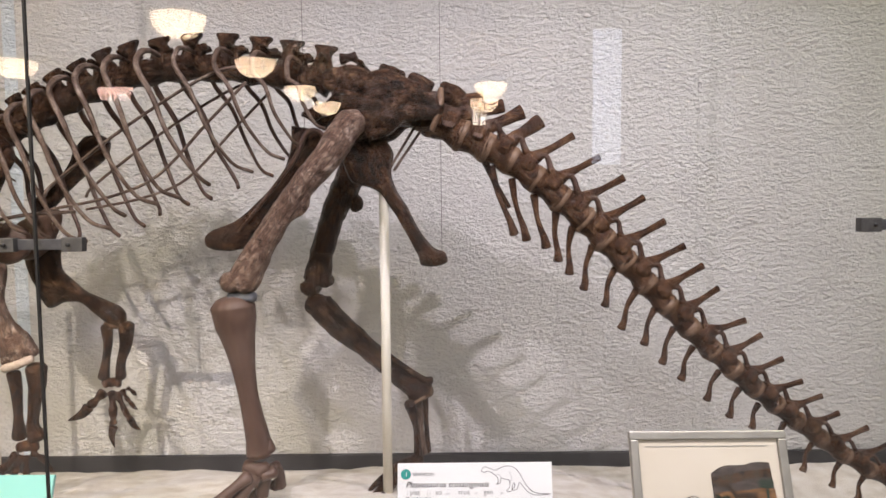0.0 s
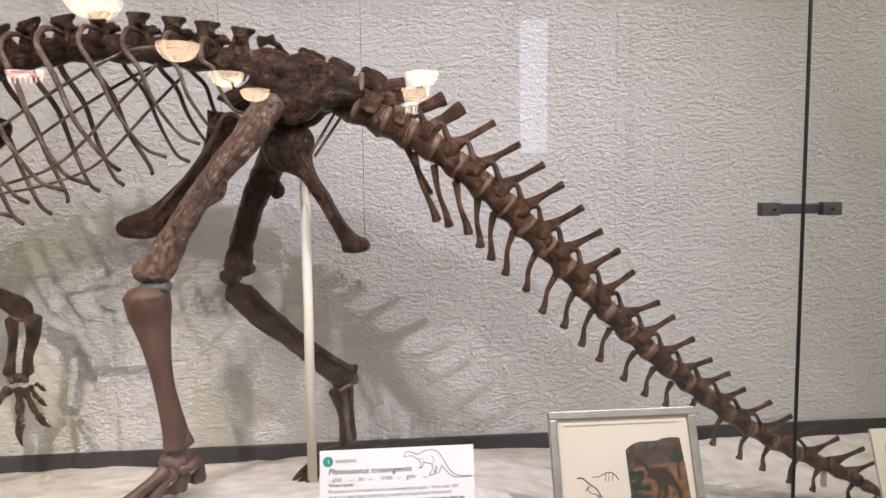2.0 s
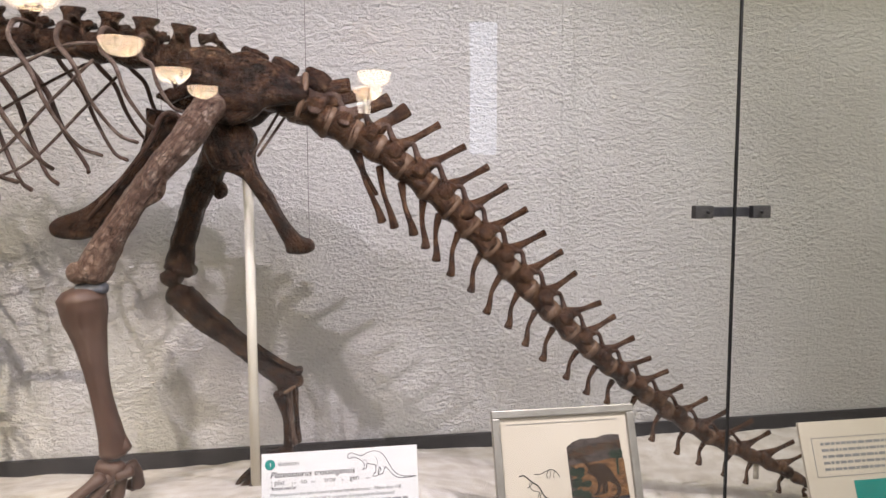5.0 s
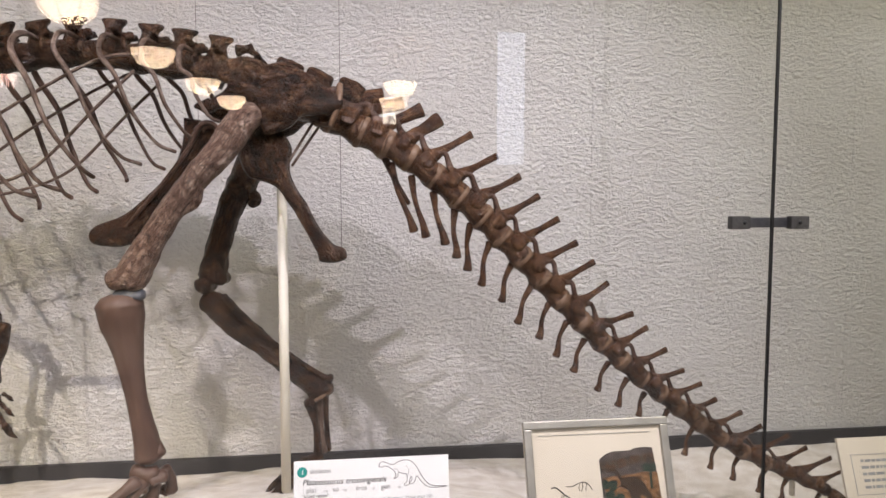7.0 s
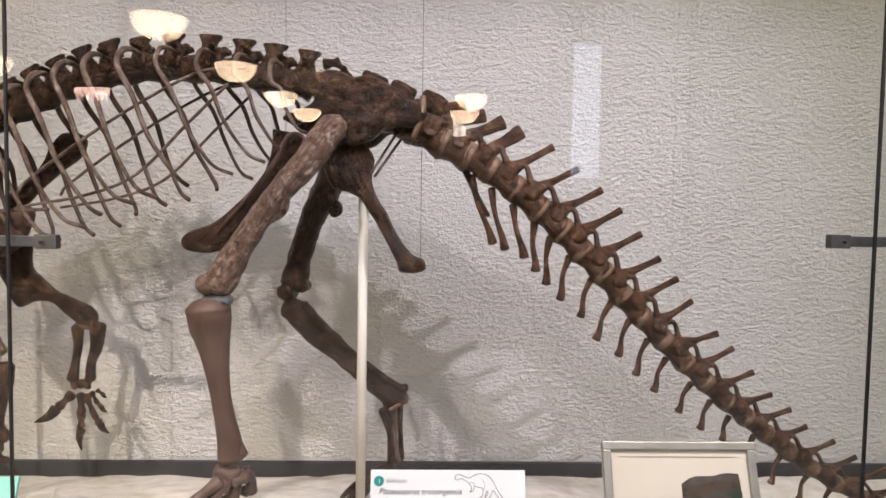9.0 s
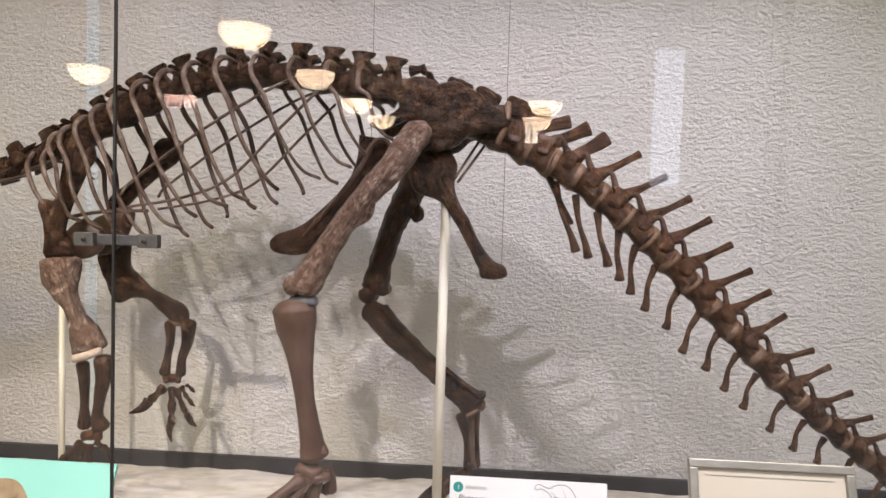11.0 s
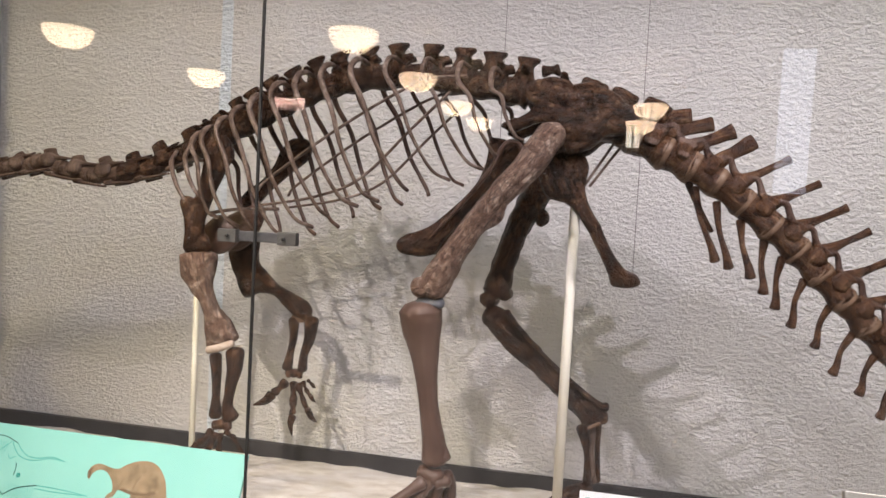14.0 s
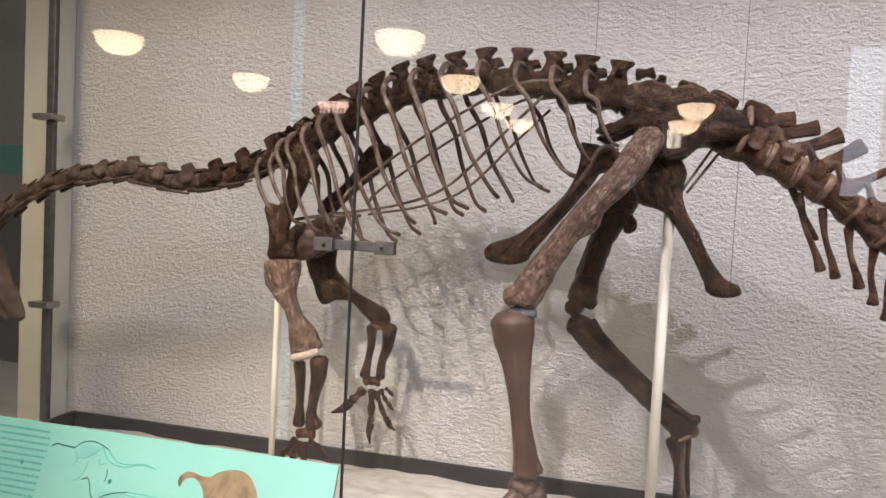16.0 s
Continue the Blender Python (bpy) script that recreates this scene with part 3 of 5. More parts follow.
def vertebra(at, tan, length, r, tip, waist, mat, kind="vertebra", arms=0.0, filler=None, zyg=1.0, arch=1.35, block=0.0, lap=0.0, worn=False):
    """One bone of the spine; waist gives the half widths of its spine from root to tip, then its flatness."""
    t, side, up = frame_of(tan)
    at = Vector(at)
    tip = Vector((tip[0], MID, tip[1]))
    bm = bmesh.new()
    centrum(bm, at, t, length * 0.97, r, 0.10 if lap else 0.06)
    # the arch over the cord, and the processes that reach to the neighbours
    crown = at + up * r * arch
    for s in (-1, 1):
        sweep(bm, [at + up * r * 0.3 + side * s * r * 0.72, at + up * r * 0.8 + side * s * r * 0.60, crown + side * s * r * 0.2], [length * 0.30, length * 0.25, length * 0.23], flat=0.45, sides=10, steps=2, rough=0.25)
        if zyg:
            sweep(bm, [crown - up * r * 0.1 + side * s * r * 0.3, crown + side * s * r * 0.4 - t * length * 0.40 + up * r * 0.05, crown + side * s * r * 0.4 - t * length * 0.62 * zyg + up * r * 0.2], [r * 0.34, r * 0.19, r * 0.10], sides=7, steps=2, rough=0.25)
        if arms:
            sweep(bm, [crown + side * s * r * 0.3, crown + side * s * (r * 0.4 + arms) + up * 0.01], [r * 0.34, r * 0.24], flat=0.6, sides=8, steps=2, rough=0.2)
    v = part(kind, bm, mat, skeleton)
    *w, thick = waist
    root = crown - up * r * 0.35
    pts = [root.lerp(tip, k / (len(w) - 1)) for k in range(len(w))]
    if block:
        # a broad plate, narrower at its foot, its flat top reaching back
        d = t if t.x > 0 else -t
        shape = ((1.10, -0.03), (0.95, 0.07), (0.2, 0.07), (-0.70, 0.0), (-0.98, -0.14), (-0.80, -0.45), (-0.66, -0.85), (-0.85, -1.7), (0.95, -1.7), (0.66, -0.85), (0.74, -0.45), (1.02, -0.20))
        if worn:
            shape_of_tip = ((1.08, -0.20), (0.95, 0.02), (0.1, 0.10), (-0.80, 0.05), (-1.05, -0.20), (-1.0, -0.55), (-0.85, -1.3), (0.9, -1.3), (1.05, -0.7))
        else:
            shape_of_tip = shape
        part("neural_spine", plate([(tip.x + d.x * a * block + up.x * c * 0.055, tip.z + d.z * a * block + up.z * c * 0.055) for a, c in shape_of_tip], MID, 0.034, 0.004), mat, v)
    else:
        part("neural_spine", limb(pts, w, flat=thick, sides=10, steps=3, rough=0.16, cap=0.16), mat, v)
    if lap:
        # smooth side flanges over the spool, and the strut that bridges to the next bone
        d = t if t.x > 0 else -t
        for s in (-1, 1):
            a = at + up * r * 1.15 - d * length * 0.04
            foot = a - up * r * (0.45 + 0.85 * lap) + d * length * 0.06 + side * s * r * (0.82 + 0.35 * lap)
            bm = limb([a + side * s * r * 0.35, a.lerp(foot, 0.5) + side * s * r * 0.12, foot], [length * 0.36, length * (0.20 + 0.05 * lap), length * (0.13 + 0.07 * lap)], side=side, flat=0.26, sides=12, steps=3, rough=0.22, cap=0.25)
            part("transverse_process", bm, BONE_LAMINA if lap > 0.5 else BONE_TAIL, v, "smooth grey-brown flange")
        bm = limb([root + up * r * 0.25, at + up * r * 1.62 + d * length * 0.34, at + up * r * 1.25 + d * length * 0.66, at + up * r * 0.98 + d * length * 0.86], [r * 0.42, r * 0.22, r * 0.22, r * 0.28], sides=9, steps=3, rough=0.16)
        part("zygapophysis", bm, BONE_LAMINA, v)
    if filler:
        bm = bmesh.new()
        a = at + t * length * 0.5
        sweep(bm, [a - t * length * 0.13, a, a + t * length * 0.13], [r * 0.95, r * 1.0, r * 0.95], sides=12, steps=2, cap=0.1, rough=0.12)
        part("filler_ring", bm, filler, v, "pale plaster filler ring")
    return at, up


def spans(seats):
    """Middle, direction and length of each link, so that the links meet half way between their seats."""
    cut = [seats[0] * 1.5 - seats[1] * 0.5] + [(a + b) / 2 for a, b in zip(seats, seats[1:])] + [seats[-1] * 1.5 - seats[-2] * 0.5]
    return [((a + b) / 2, (b - a).normalized(), (b - a).length) for a, b in zip(cut, cut[1:])]


def along(points, n):
    """n places at even steps on a smooth line in x and z, with directions."""
    c = curve_points([(x, MID, z) for x, z in points], 10)
    d = [0.0]
    for a, b in zip(c, c[1:]):
        d.append(d[-1] + (b - a).length)
    out = []
    for k in range(n):
        s = d[-1] * k / (n - 1)
        i = max(j for j in range(len(d)) if d[j] <= s + 1e-9)
        i = min(i, len(c) - 2)
        f = (s - d[i]) / max(1e-9, d[i + 1] - d[i])
        out.append((c[i].lerp(c[i + 1], f), (c[i + 1] - c[i]).normalized(), d[-1] / (n - 1)))
    return out


def nearest(points, x, z):
    c = curve_points([(a, MID, b) for a, b in points], 12)
    p = Vector((x, MID, z))
    i = min(range(len(c)), key=lambda k: (c[k] - p).length)
    return c[i], (c[min(i + 1, len(c) - 1)] - c[max(i - 1, 0)]).normalized()


# tail: the tips of the spines above and of the chevrons below
TAIL = [(-0.10, 1.925), (0.01, 1.872), (0.121, 1.825), (0.309, 1.722), (0.52, 1.562), (0.71, 1.377), (0.881, 1.196), (1.063, 1.012), (1.248, 0.839), (1.481, 0.655), (1.616, 0.555), (1.779, 0.455), (1.946, 0.379), (2.088, 0.311), (2.26, 0.215)]
TAIL_TIPS = [(0.199, 1.966), (0.353, 1.915), (0.424, 1.881), (0.552, 1.821), (0.656, 1.737), (0.752, 1.655), (0.831, 1.577), (0.915, 1.483), (0.994, 1.386), (1.069, 1.307), (1.132, 1.216), (1.242, 1.086), (1.307, 1.026), (1.395, 0.929), (1.475, 0.837), (1.556, 0.776), (1.627, 0.706), (1.746, 0.644), (1.84, 0.579), (1.971, 0.53), (2.059, 0.473), (2.179, 0.42), (2.244, 0.358)]
CHEVRONS = [(0.32, 1.437), (0.369, 1.414), (0.447, 1.384), (0.494, 1.33), (0.537, 1.278), (0.595, 1.216), (0.679, 1.148), (0.747, 1.056), (0.838, 0.992), (0.911, 0.915), (0.987, 0.848), (1.091, 0.764), (1.183, 0.694), (1.276, 0.648), (1.38, 0.55), (1.486, 0.469), (1.607, 0.402), (1.713, 0.346), (1.834, 0.285), (1.946, 0.242), (2.113, 0.187), (2.248, 0.155)]
TAIL_TIPS.insert(1, (0.278, 1.938))
line = curve_points([(x, MID, z) for x, z in TAIL], 24)
pace = [(line[k + 1] - line[k]).length for k in range(len(line) - 1)]
run = [0.0]
for p in pace:
    run.append(run[-1] + p)
stops = []
for i, tip in enumerate(TAIL_TIPS):
    f = i / (len(TAIL_TIPS) - 1)
    want = Vector((tip[0] - 0.195 + 0.06 * f, MID, tip[1] - 0.112 + 0.045 * f))
    stops.append(run[min(range(len(line)), key=lambda k: (line[k] - want).length)])
for _ in range(2):
    stops = [stops[0]] + [(a + b + c) / 3 for a, b, c in zip(stops, stops[1:], stops[2:])] + [stops[-1]]
stops[0] = 0.05
stops[1] = (stops[0] + stops[2]) / 2
seats = [line[min(range(len(run)), key=lambda k: abs(run[k] - s))] for s in stops]
for i, (tip, (at, tan, step)) in enumerate(zip(TAIL_TIPS, spans(seats))):
    f = i / (len(TAIL_TIPS) - 1)
    r = 0.066 - 0.036 * f
    g = 1 - 0.35 * f
    waist = (0.046 * g, 0.026 * g, 0.0155 * g, 0.0150 * g, 0.0175 * g, 0.55) if i > 3 else (0.04, 0.030, 0.024, 0.027, 0.031, 0.4)
    vertebra(at, tan, step, r, tip, waist, BONE_TAIL, filler=FILLER if i < 21 else None, arch=1.0, zyg=0, lap=(max(0.12, 1.0 - 0.22 * i) if i < 21 else 0))
part("vertebra", limb([(2.19, MID, 0.255), (2.27, MID, 0.21)], [0.028, 0.018], rough=0.15), BONE_TAIL, skeleton)
HANG = [(-0.085, 0.27), (-0.05, 0.235), (-0.045, 0.205), (-0.007, 0.20), (0.02, 0.185), (0.04, 0.165), (0.05, 0.15)]
for i, (x, z) in enumerate(CHEVRONS):
    f = i / (len(CHEVRONS) - 1)
    # the first hang back, the later ones lean towards the hip
    dx, dz = HANG[min(i, 6)]
    if i > 6:
        g = (i - 6) / 15
        dx, dz = 0.05 - 0.025 * g, 0.145 - 0.06 * g
    base, t = nearest(TAIL, x + dx, z + dz)
    up = frame_of(t)[2]
    root = base - up * (0.058 - 0.032 * f)
    tip = Vector((x, MID, z))
    w = 0.0150 - 0.004 * f
    bm = bmesh.new()
    bow = root.lerp(tip, 0.45) + Vector((-0.010, 0, 0.004))
    sweep(bm, [root, bow, root.lerp(tip, 0.8), tip], [w * 1.15, w * 0.72, w * 0.95, w * 1.35], flat=0.7, sides=9, steps=3, rough=0.16, cap=0.35)
    part("chevron", bm, BONE_TAIL, skeleton)
part("chevron", limb([(0.20, MID, 1.735), (0.245, MID, 1.64), (0.30, MID, 1.545)], [0.015, 0.011, 0.009], sides=8), BONE, skeleton)

# back: from the hip to the shoulder, and the neck
BACK = [(-0.40, 2.030), (-0.60, 2.068), (-0.877, 2.095), (-1.019, 2.088), (-1.162, 2.063), (-1.308, 2.018), (-1.43, 1.961), (-1.529, 1.907), (-1.63, 1.856), (-1.732, 1.799)]
BACK_TIPS = [(-0.288, 2.120), (-0.408, 2.162), (-0.539, 2.183), (-0.658, 2.199), (-0.787, 2.212), (-0.93, 2.212), (-1.055, 2.197), (-1.175, 2.178), (-1.28, 2.152), (-1.38, 2.108), (-1.478, 2.066), (-1.56, 2.018), (-1.632, 1.978), (-1.71, 1.915), (-1.785, 1.865)]
places = spans([nearest(BACK, x + 0.012, z - 0.11)[0] for x, z in BACK_TIPS])
ROOTS = []
for i, (tip, (at, tan, step)) in enumerate(zip(BACK_TIPS, places)):
    f = i / (len(BACK_TIPS) - 1)
    r = 0.060 - 0.012 * f
    w = 0.041 - 0.012 * f
    at2, up = vertebra(at, tan, step, r, (tip[0], tip[1] + 0.010), (w * 0.95, w * 0.78, w * 0.84, w * 1.04, 0.28 + 0.1 * f), BONE, arms=0.05, block=w * (1.16 if i > 1 else 0.8 + 0.3 * i), zyg=0.4 if i > 1 else 0)
    ROOTS.append((at, up, r))
# hip vertebrae, joined to one another between the blades
for (x, z), tip, w in (((-0.30, 2.005), (-0.147, 2.083), 0.04), ((-0.19, 1.965), (-0.035, 2.048), 0.042), ((-0.09, 1.92), (0.085, 2.01), 0.042)):
    vertebra((x, MID, z), (1, 0, -0.42), 0.13, 0.062, (tip[0], tip[1] + 0.002), (0.045, 0.032, 0.036, w, 0.32), BONE, arms=0.08, zyg=0, block=0.050, worn=True)

NECK = [(-1.80, 1.765), (-1.915, 1.72), (-2.008, 1.685), (-2.13, 1.658), (-2.269, 1.645), (-2.41, 1.657), (-2.554, 1.682), (-2.683, 1.662), (-2.823, 1.642), (-2.929, 1.615), (-3.055, 1.562), (-3.151, 1.508), (-3.25, 1.44), (-3.33, 1.375)]
neck = along(NECK, 12)
for i, (at, tan, step) in enumerate(neck):
    f = i / 11
    t, side, up = frame_of(tan)
    r = 0.046 - 0.013 * f
    tip = at + up * (r + (0.055 - 0.04 * min(1, f * 1.6)) + 0.012 * noise.noise((i * 2.3, 0, 0))) + t * 0.012
    vertebra(at, tan, step * 1.03, r, (tip.x, tip.z), (0.060, 0.036, 0.028 + 0.012 * f, 0.30) if i > 2 else (0.045, 0.036, 0.034, 0.4), BONE if i < 3 else BONE_GREY, arch=1.1)
    for s in (-1, 1):
        # slender neck ribs lying along the underside
        a = at - up * r * 0.75 + side * s * r * 0.8
        low = 0.055 if i == 0 else 0.004
        bm = limb([a - t * step * 0.3, a - t * step * 0.1 - up * 0.006, a + t * 0.04 * s - t * step * 0.9 - up * low], [0.012, 0.010, 0.005], sides=6, steps=3)
        if i == 0:
            bm.free()
            bm = limb([a, a + t * -0.03 - up * 0.02, a + Vector((0.13, 0, -0.05 - 0.02 * s))], [0.009, 0.007, 0.003], sides=6, steps=3)
        part("neck_rib", bm, BONE_GREY, skeleton)

# skull, hanging nose down
bm = bmesh.new()
sweep(bm, [(-3.37, MID, 1.37), (-3.32, MID - 0.02, 1.28), (-3.21, MID - 0.04, 1.16), (-3.10, MID - 0.06, 1.05), (-3.045, MID - 0.07, 0.985)], [0.055, 0.08, 0.066, 0.042, 0.028], flat=0.75, sides=14, steps=4, rough=0.12)
skull = part("skull", bm, BONE_GREY, skeleton)
bm = bmesh.new()
sweep(bm, [(-3.40, MID, 1.29), (-3.36, MID - 0.03, 1.18), (-3.22, MID - 0.05, 1.04), (-3.13, MID - 0.06, 0.97)], [0.03, 0.033, 0.024, 0.014], flat=1.4, sides=10, steps=4, rough=0.12)
part("jaw", bm, BONE_GREY, skull)

# ribs: near and far of each back vertebra
for i, (at, up, r) in enumerate(ROOTS):
    if i < 2:
        continue
    k = (i - 2) / 12
    long = (0.20, 0.29, 0.35, 0.41, 0.45, 0.47, 0.46, 0.46, 0.47, 0.47, 0.42, 0.36, 0.30)[i - 2]
    sweepback = (0.10, 0.14, 0.18, 0.21, 0.21, 0.19, 0.20, 0.21, 0.21, 0.20, 0.16, 0.12, 0.09)[i - 2]
    bulge = 0.10 + 0.10 * math.sin(math.pi * min(1, k * 1.15))
    for s in (-1, 1):
        jx, jz = 0.02 * noise.noise((i * 3.1, s, 0)), 0.025 * noise.noise((i * 1.7, s, 5))
        p = [at + up * 0.050 + Vector((0.014, s * 0.045, 0)),
             at + Vector((0.002, s * (0.05 + bulge * 0.45), 0.056 - 0.02 * k)),
             at + Vector((-0.007, s * (0.05 + bulge * 0.70), 0.034 - 0.02 * k)),
             at + Vector((0.0, s * (0.06 + bulge * 0.88), -0.03)),
             at + Vector((0.02 + sweepback * 0.20, s * (0.065 + bulge), -long * 0.30)),
             at + Vector((sweepback * 0.55, s * (0.06 + bulge), -long * 0.62)),
             at + Vector((sweepback * 0.92 + jx, s * (0.05 + bulge * 0.85), -long * 0.92 + jz)),
             at + Vector((sweepback * (1.22 if i % 3 else 1.05) + jx, s * (0.035 + bulge * 0.66), -long * 1.0 + jz))]
        w = (0.0102 if i > 5 else 0.0082) * (1.0 if s < 0 else 1.1)
        bm = limb(p, [w * 0.8, w * 1.2, w * 1.25, w * 1.1, w, w * 0.88, w * 0.75, w * 0.85], flat=0.75, sides=8, steps=4, rough=0.12, cap=0.4)
        part("rib", bm, BONE_RIB if s < 0 else BONE_CAST, skeleton)

# two thin rods that tie the ribs
for s in (-1, 1):
    y = MID + s * 0.15
    part("rib_rod", limb([(-0.62, y, 2.07), (-0.80, y, 2.045), (-1.115, y, 1.86), (-1.393, y, 1.655), (-1.44, y, 1.60)], [0.006] * 5, sides=6, steps=5), BONE_RIB, skeleton, "thin brown rod tying the ribs")
    part("rib_rod", limb([(-0.68, y, 2.01), (-0.82, y, 1.87), (-1.013, y, 1.675), (-1.20, y, 1.595), (-1.44, y, 1.548)], [0.006] * 5, sides=6, steps=5), BONE_RIB, skeleton, "thin brown rod tying the ribs")

# hips
ILIUM = [(-0.40, 2.055), (-0.32, 2.075), (-0.22, 2.062), (-0.134, 2.048), (-0.008, 1.974), (0.045, 1.925), (0.012, 1.875), (-0.094, 1.872), (-0.158, 1.82), (-0.235, 1.812), (-0.26, 1.86), (-0.31, 1.90), (-0.36, 1.905), (-0.43, 1.875), (-0.478, 1.885), (-0.475, 1.91), (-0.40, 1.94), (-0.375, 1.97), (-0.41, 2.01)]
for y, mat in ((MID - 0.11, BONE), (MID + 0.12, BONE)):
    part("ilium", plate(ILIUM, y, 0.055, 0.013), mat, skeleton)
for s in (-1, 1):
    part("pubis", plate([(-0.535, 1.862), (-0.46, 1.845), (-0.385, 1.812), (-0.40, 1.75), (-0.46, 1.755), (-0.49, 1.71), (-0.575, 1.60), (-0.70, 1.44), (-0.73, 1.395), (-0.80, 1.385), (-0.862, 1.395), (-0.882, 1.43), (-0.85, 1.465), (-0.76, 1.50), (-0.66, 1.585), (-0.575, 1.68), (-0.54, 1.78)], MID + s * 0.055, 0.045, 0.004), BONE, skeleton)
    part("ischium", plate([(-0.345, 1.72), (-0.29, 1.80), (-0.19, 1.81), (-0.155, 1.76), (-0.165, 1.672), (-0.105, 1.545), (-0.02, 1.40), (0.045, 1.365), (0.055, 1.335), (0.01, 1.318), (-0.045, 1.325), (-0.06, 1.36), (-0.10, 1.445), (-0.185, 1.58), (-0.245, 1.625), (-0.31, 1.645)], MID + s * 0.05, 0.05, 0.004), BONE, skeleton)
# the rod bent over the pubis and along it
part("brace", limb([(-0.40, MID - 0.10, 1.80), (-0.425, MID - 0.11, 1.835), (-0.47, MID - 0.11, 1.825), (-0.52, MID - 0.11, 1.73), (-0.62, MID - 0.10, 1.60), (-0.74, MID - 0.09, 1.46)], [0.010, 0.010, 0.010, 0.009, 0.008, 0.006], sides=8, steps=5), BONE_LAMINA, skeleton, "bent brown mounting rod")
part("brace", limb([(0.035, MID - 0.085, 1.99), (0.03, MID - 0.12, 1.92), (0.0, MID - 0.11, 1.835)], [0.012, 0.012, 0.010], sides=8, steps=5), FILLER, skeleton, "pale brown mounting strap")
# the socket knob and the thin braces behind the hip
part("hip_socket", limb([(-0.29, MID - 0.10, 1.86), (-0.27, MID + 0.12, 1.86)], [0.05, 0.05], rough=0.2, sides=12), BONE, skeleton)
for dx in (0.0, 0.035):
    part("brace", limb([(-0.06 + dx, MID - 0.02, 1.87), (-0.17 + dx * 0.6, MID - 0.03, 1.69)], [0.006, 0.006], sides=6), BONE_RIB, skeleton, "thin brown mounting brace")
part("brace", limb([(0.02, MID - 0.03, 1.93), (0.0, MID - 0.07, 1.85), (-0.06, MID - 0.06, 1.845)], [0.010, 0.010, 0.008], sides=8), BONE_RIB, skeleton, "thin brown mounting brace")

# hind legs: near straight under the body, far one stepping back
Y = 2.50
fem = part("femur", limb([(-0.285, 2.60, 1.872), (-0.31, 2.54, 1.845), (-0.37, Y, 1.745), (-0.503, Y, 1.592), (-0.61, Y, 1.435), (-0.662, Y, 1.35), (-0.702, Y, 1.275)], [0.050, 0.053, 0.052, 0.045, 0.047, 0.056, 0.062], flat=0.95, sides=32, steps=9, rough=0.10, flute=0.07), BONE_WORN, skeleton, "pale cracked thigh bone")
part("trochanter", limb([(-0.45, Y - 0.02, 1.60), (-0.475, Y, 1.555), (-0.53, Y, 1.505)], [0.014, 0.024, 0.012], sides=12, steps=5, rough=0.2), BONE_WORN, fem)
part("condyle", limb([(-0.735, Y - 0.035, 1.285), (-0.725, Y + 0.035, 1.28)], [0.040, 0.040], sides=14, rough=0.1), BONE_WORN, fem)
part("knee_filler", limb([(-0.745, Y, 1.222), (-0.66, Y, 1.226)], [0.022, 0.022], sides=10, rough=0.2, flat=1.6), BLUE_FILL, fem, "blue-grey plaster filler")
tib = part("tibia", limb([(-0.735, Y, 1.192), (-0.728, Y, 1.125), (-0.712, Y, 1.03), (-0.696, Y, 0.90), (-0.680, Y, 0.80), (-0.663, Y, 0.71), (-0.652, Y, 0.64)], [0.079, 0.073, 0.052, 0.038, 0.038, 0.044, 0.052], flat=0.95, sides=28, steps=8, rough=0.04, flute=0.08), BONE_CAST, skeleton, "smooth brown cast shin bone")
part("fibula", limb([(-0.70, Y + 0.055, 1.15), (-0.69, Y + 0.05, 0.95), (-0.655, Y + 0.03, 0.75), (-0.615, Y - 0.01, 0.65)], [0.018, 0.011, 0.013, 0.026], sides=10, steps=5, rough=0.06), BONE_CAST, skeleton)
part("ankle_bone", limb([(-0.70, Y, 0.592), (-0.66, Y - 0.015, 0.580), (-0.625, Y - 0.02, 0.586)], [0.027, 0.031, 0.026], sides=14, steps=5, rough=0.35), BONE_CAST, skeleton)
part("ankle_bone", limb([(-0.635, Y - 0.03, 0.560), (-0.60, Y - 0.01, 0.572)], [0.024, 0.026], sides=12, steps=5, rough=0.35), BONE_CAST, skeleton)
for dx, dy, ex, ez in ((-0.025, -0.05, -0.80, 0.482), (0.0, -0.02, -0.725, 0.475), (0.02, 0.02, -0.655, 0.47), (0.045, 0.05, -0.60, 0.48)):
    a = Vector((-0.66 + dx, Y + dy, 0.565))
    b = Vector((ex, Y - 0.02 + dy * 2.0, ez))
    mt = part("metatarsal", limb([a, a.lerp(b, 0.5) + Vector((0.01, 0, 0.01)), b], [0.027, 0.019, 0.026], sides=10, rough=0.1), BONE_CAST, skeleton)
    d = Vector((-0.055, dy * 0.6, -0.012))
    part("toe", limb([b + d * 0.35, b + d * 0.9, b + d * 1.5], [0.024, 0.016, 0.020], sides=9, rough=0.1), BONE_CAST, mt)
    part("claw", limb([b + d * 1.7, b + d * 2.3 + Vector((0, 0, -0.003)), b + d * 2.9 + Vector((0, 0, -0.02))], [0.019, 0.012, 0.003], sides=8), BONE_CAST, mt)

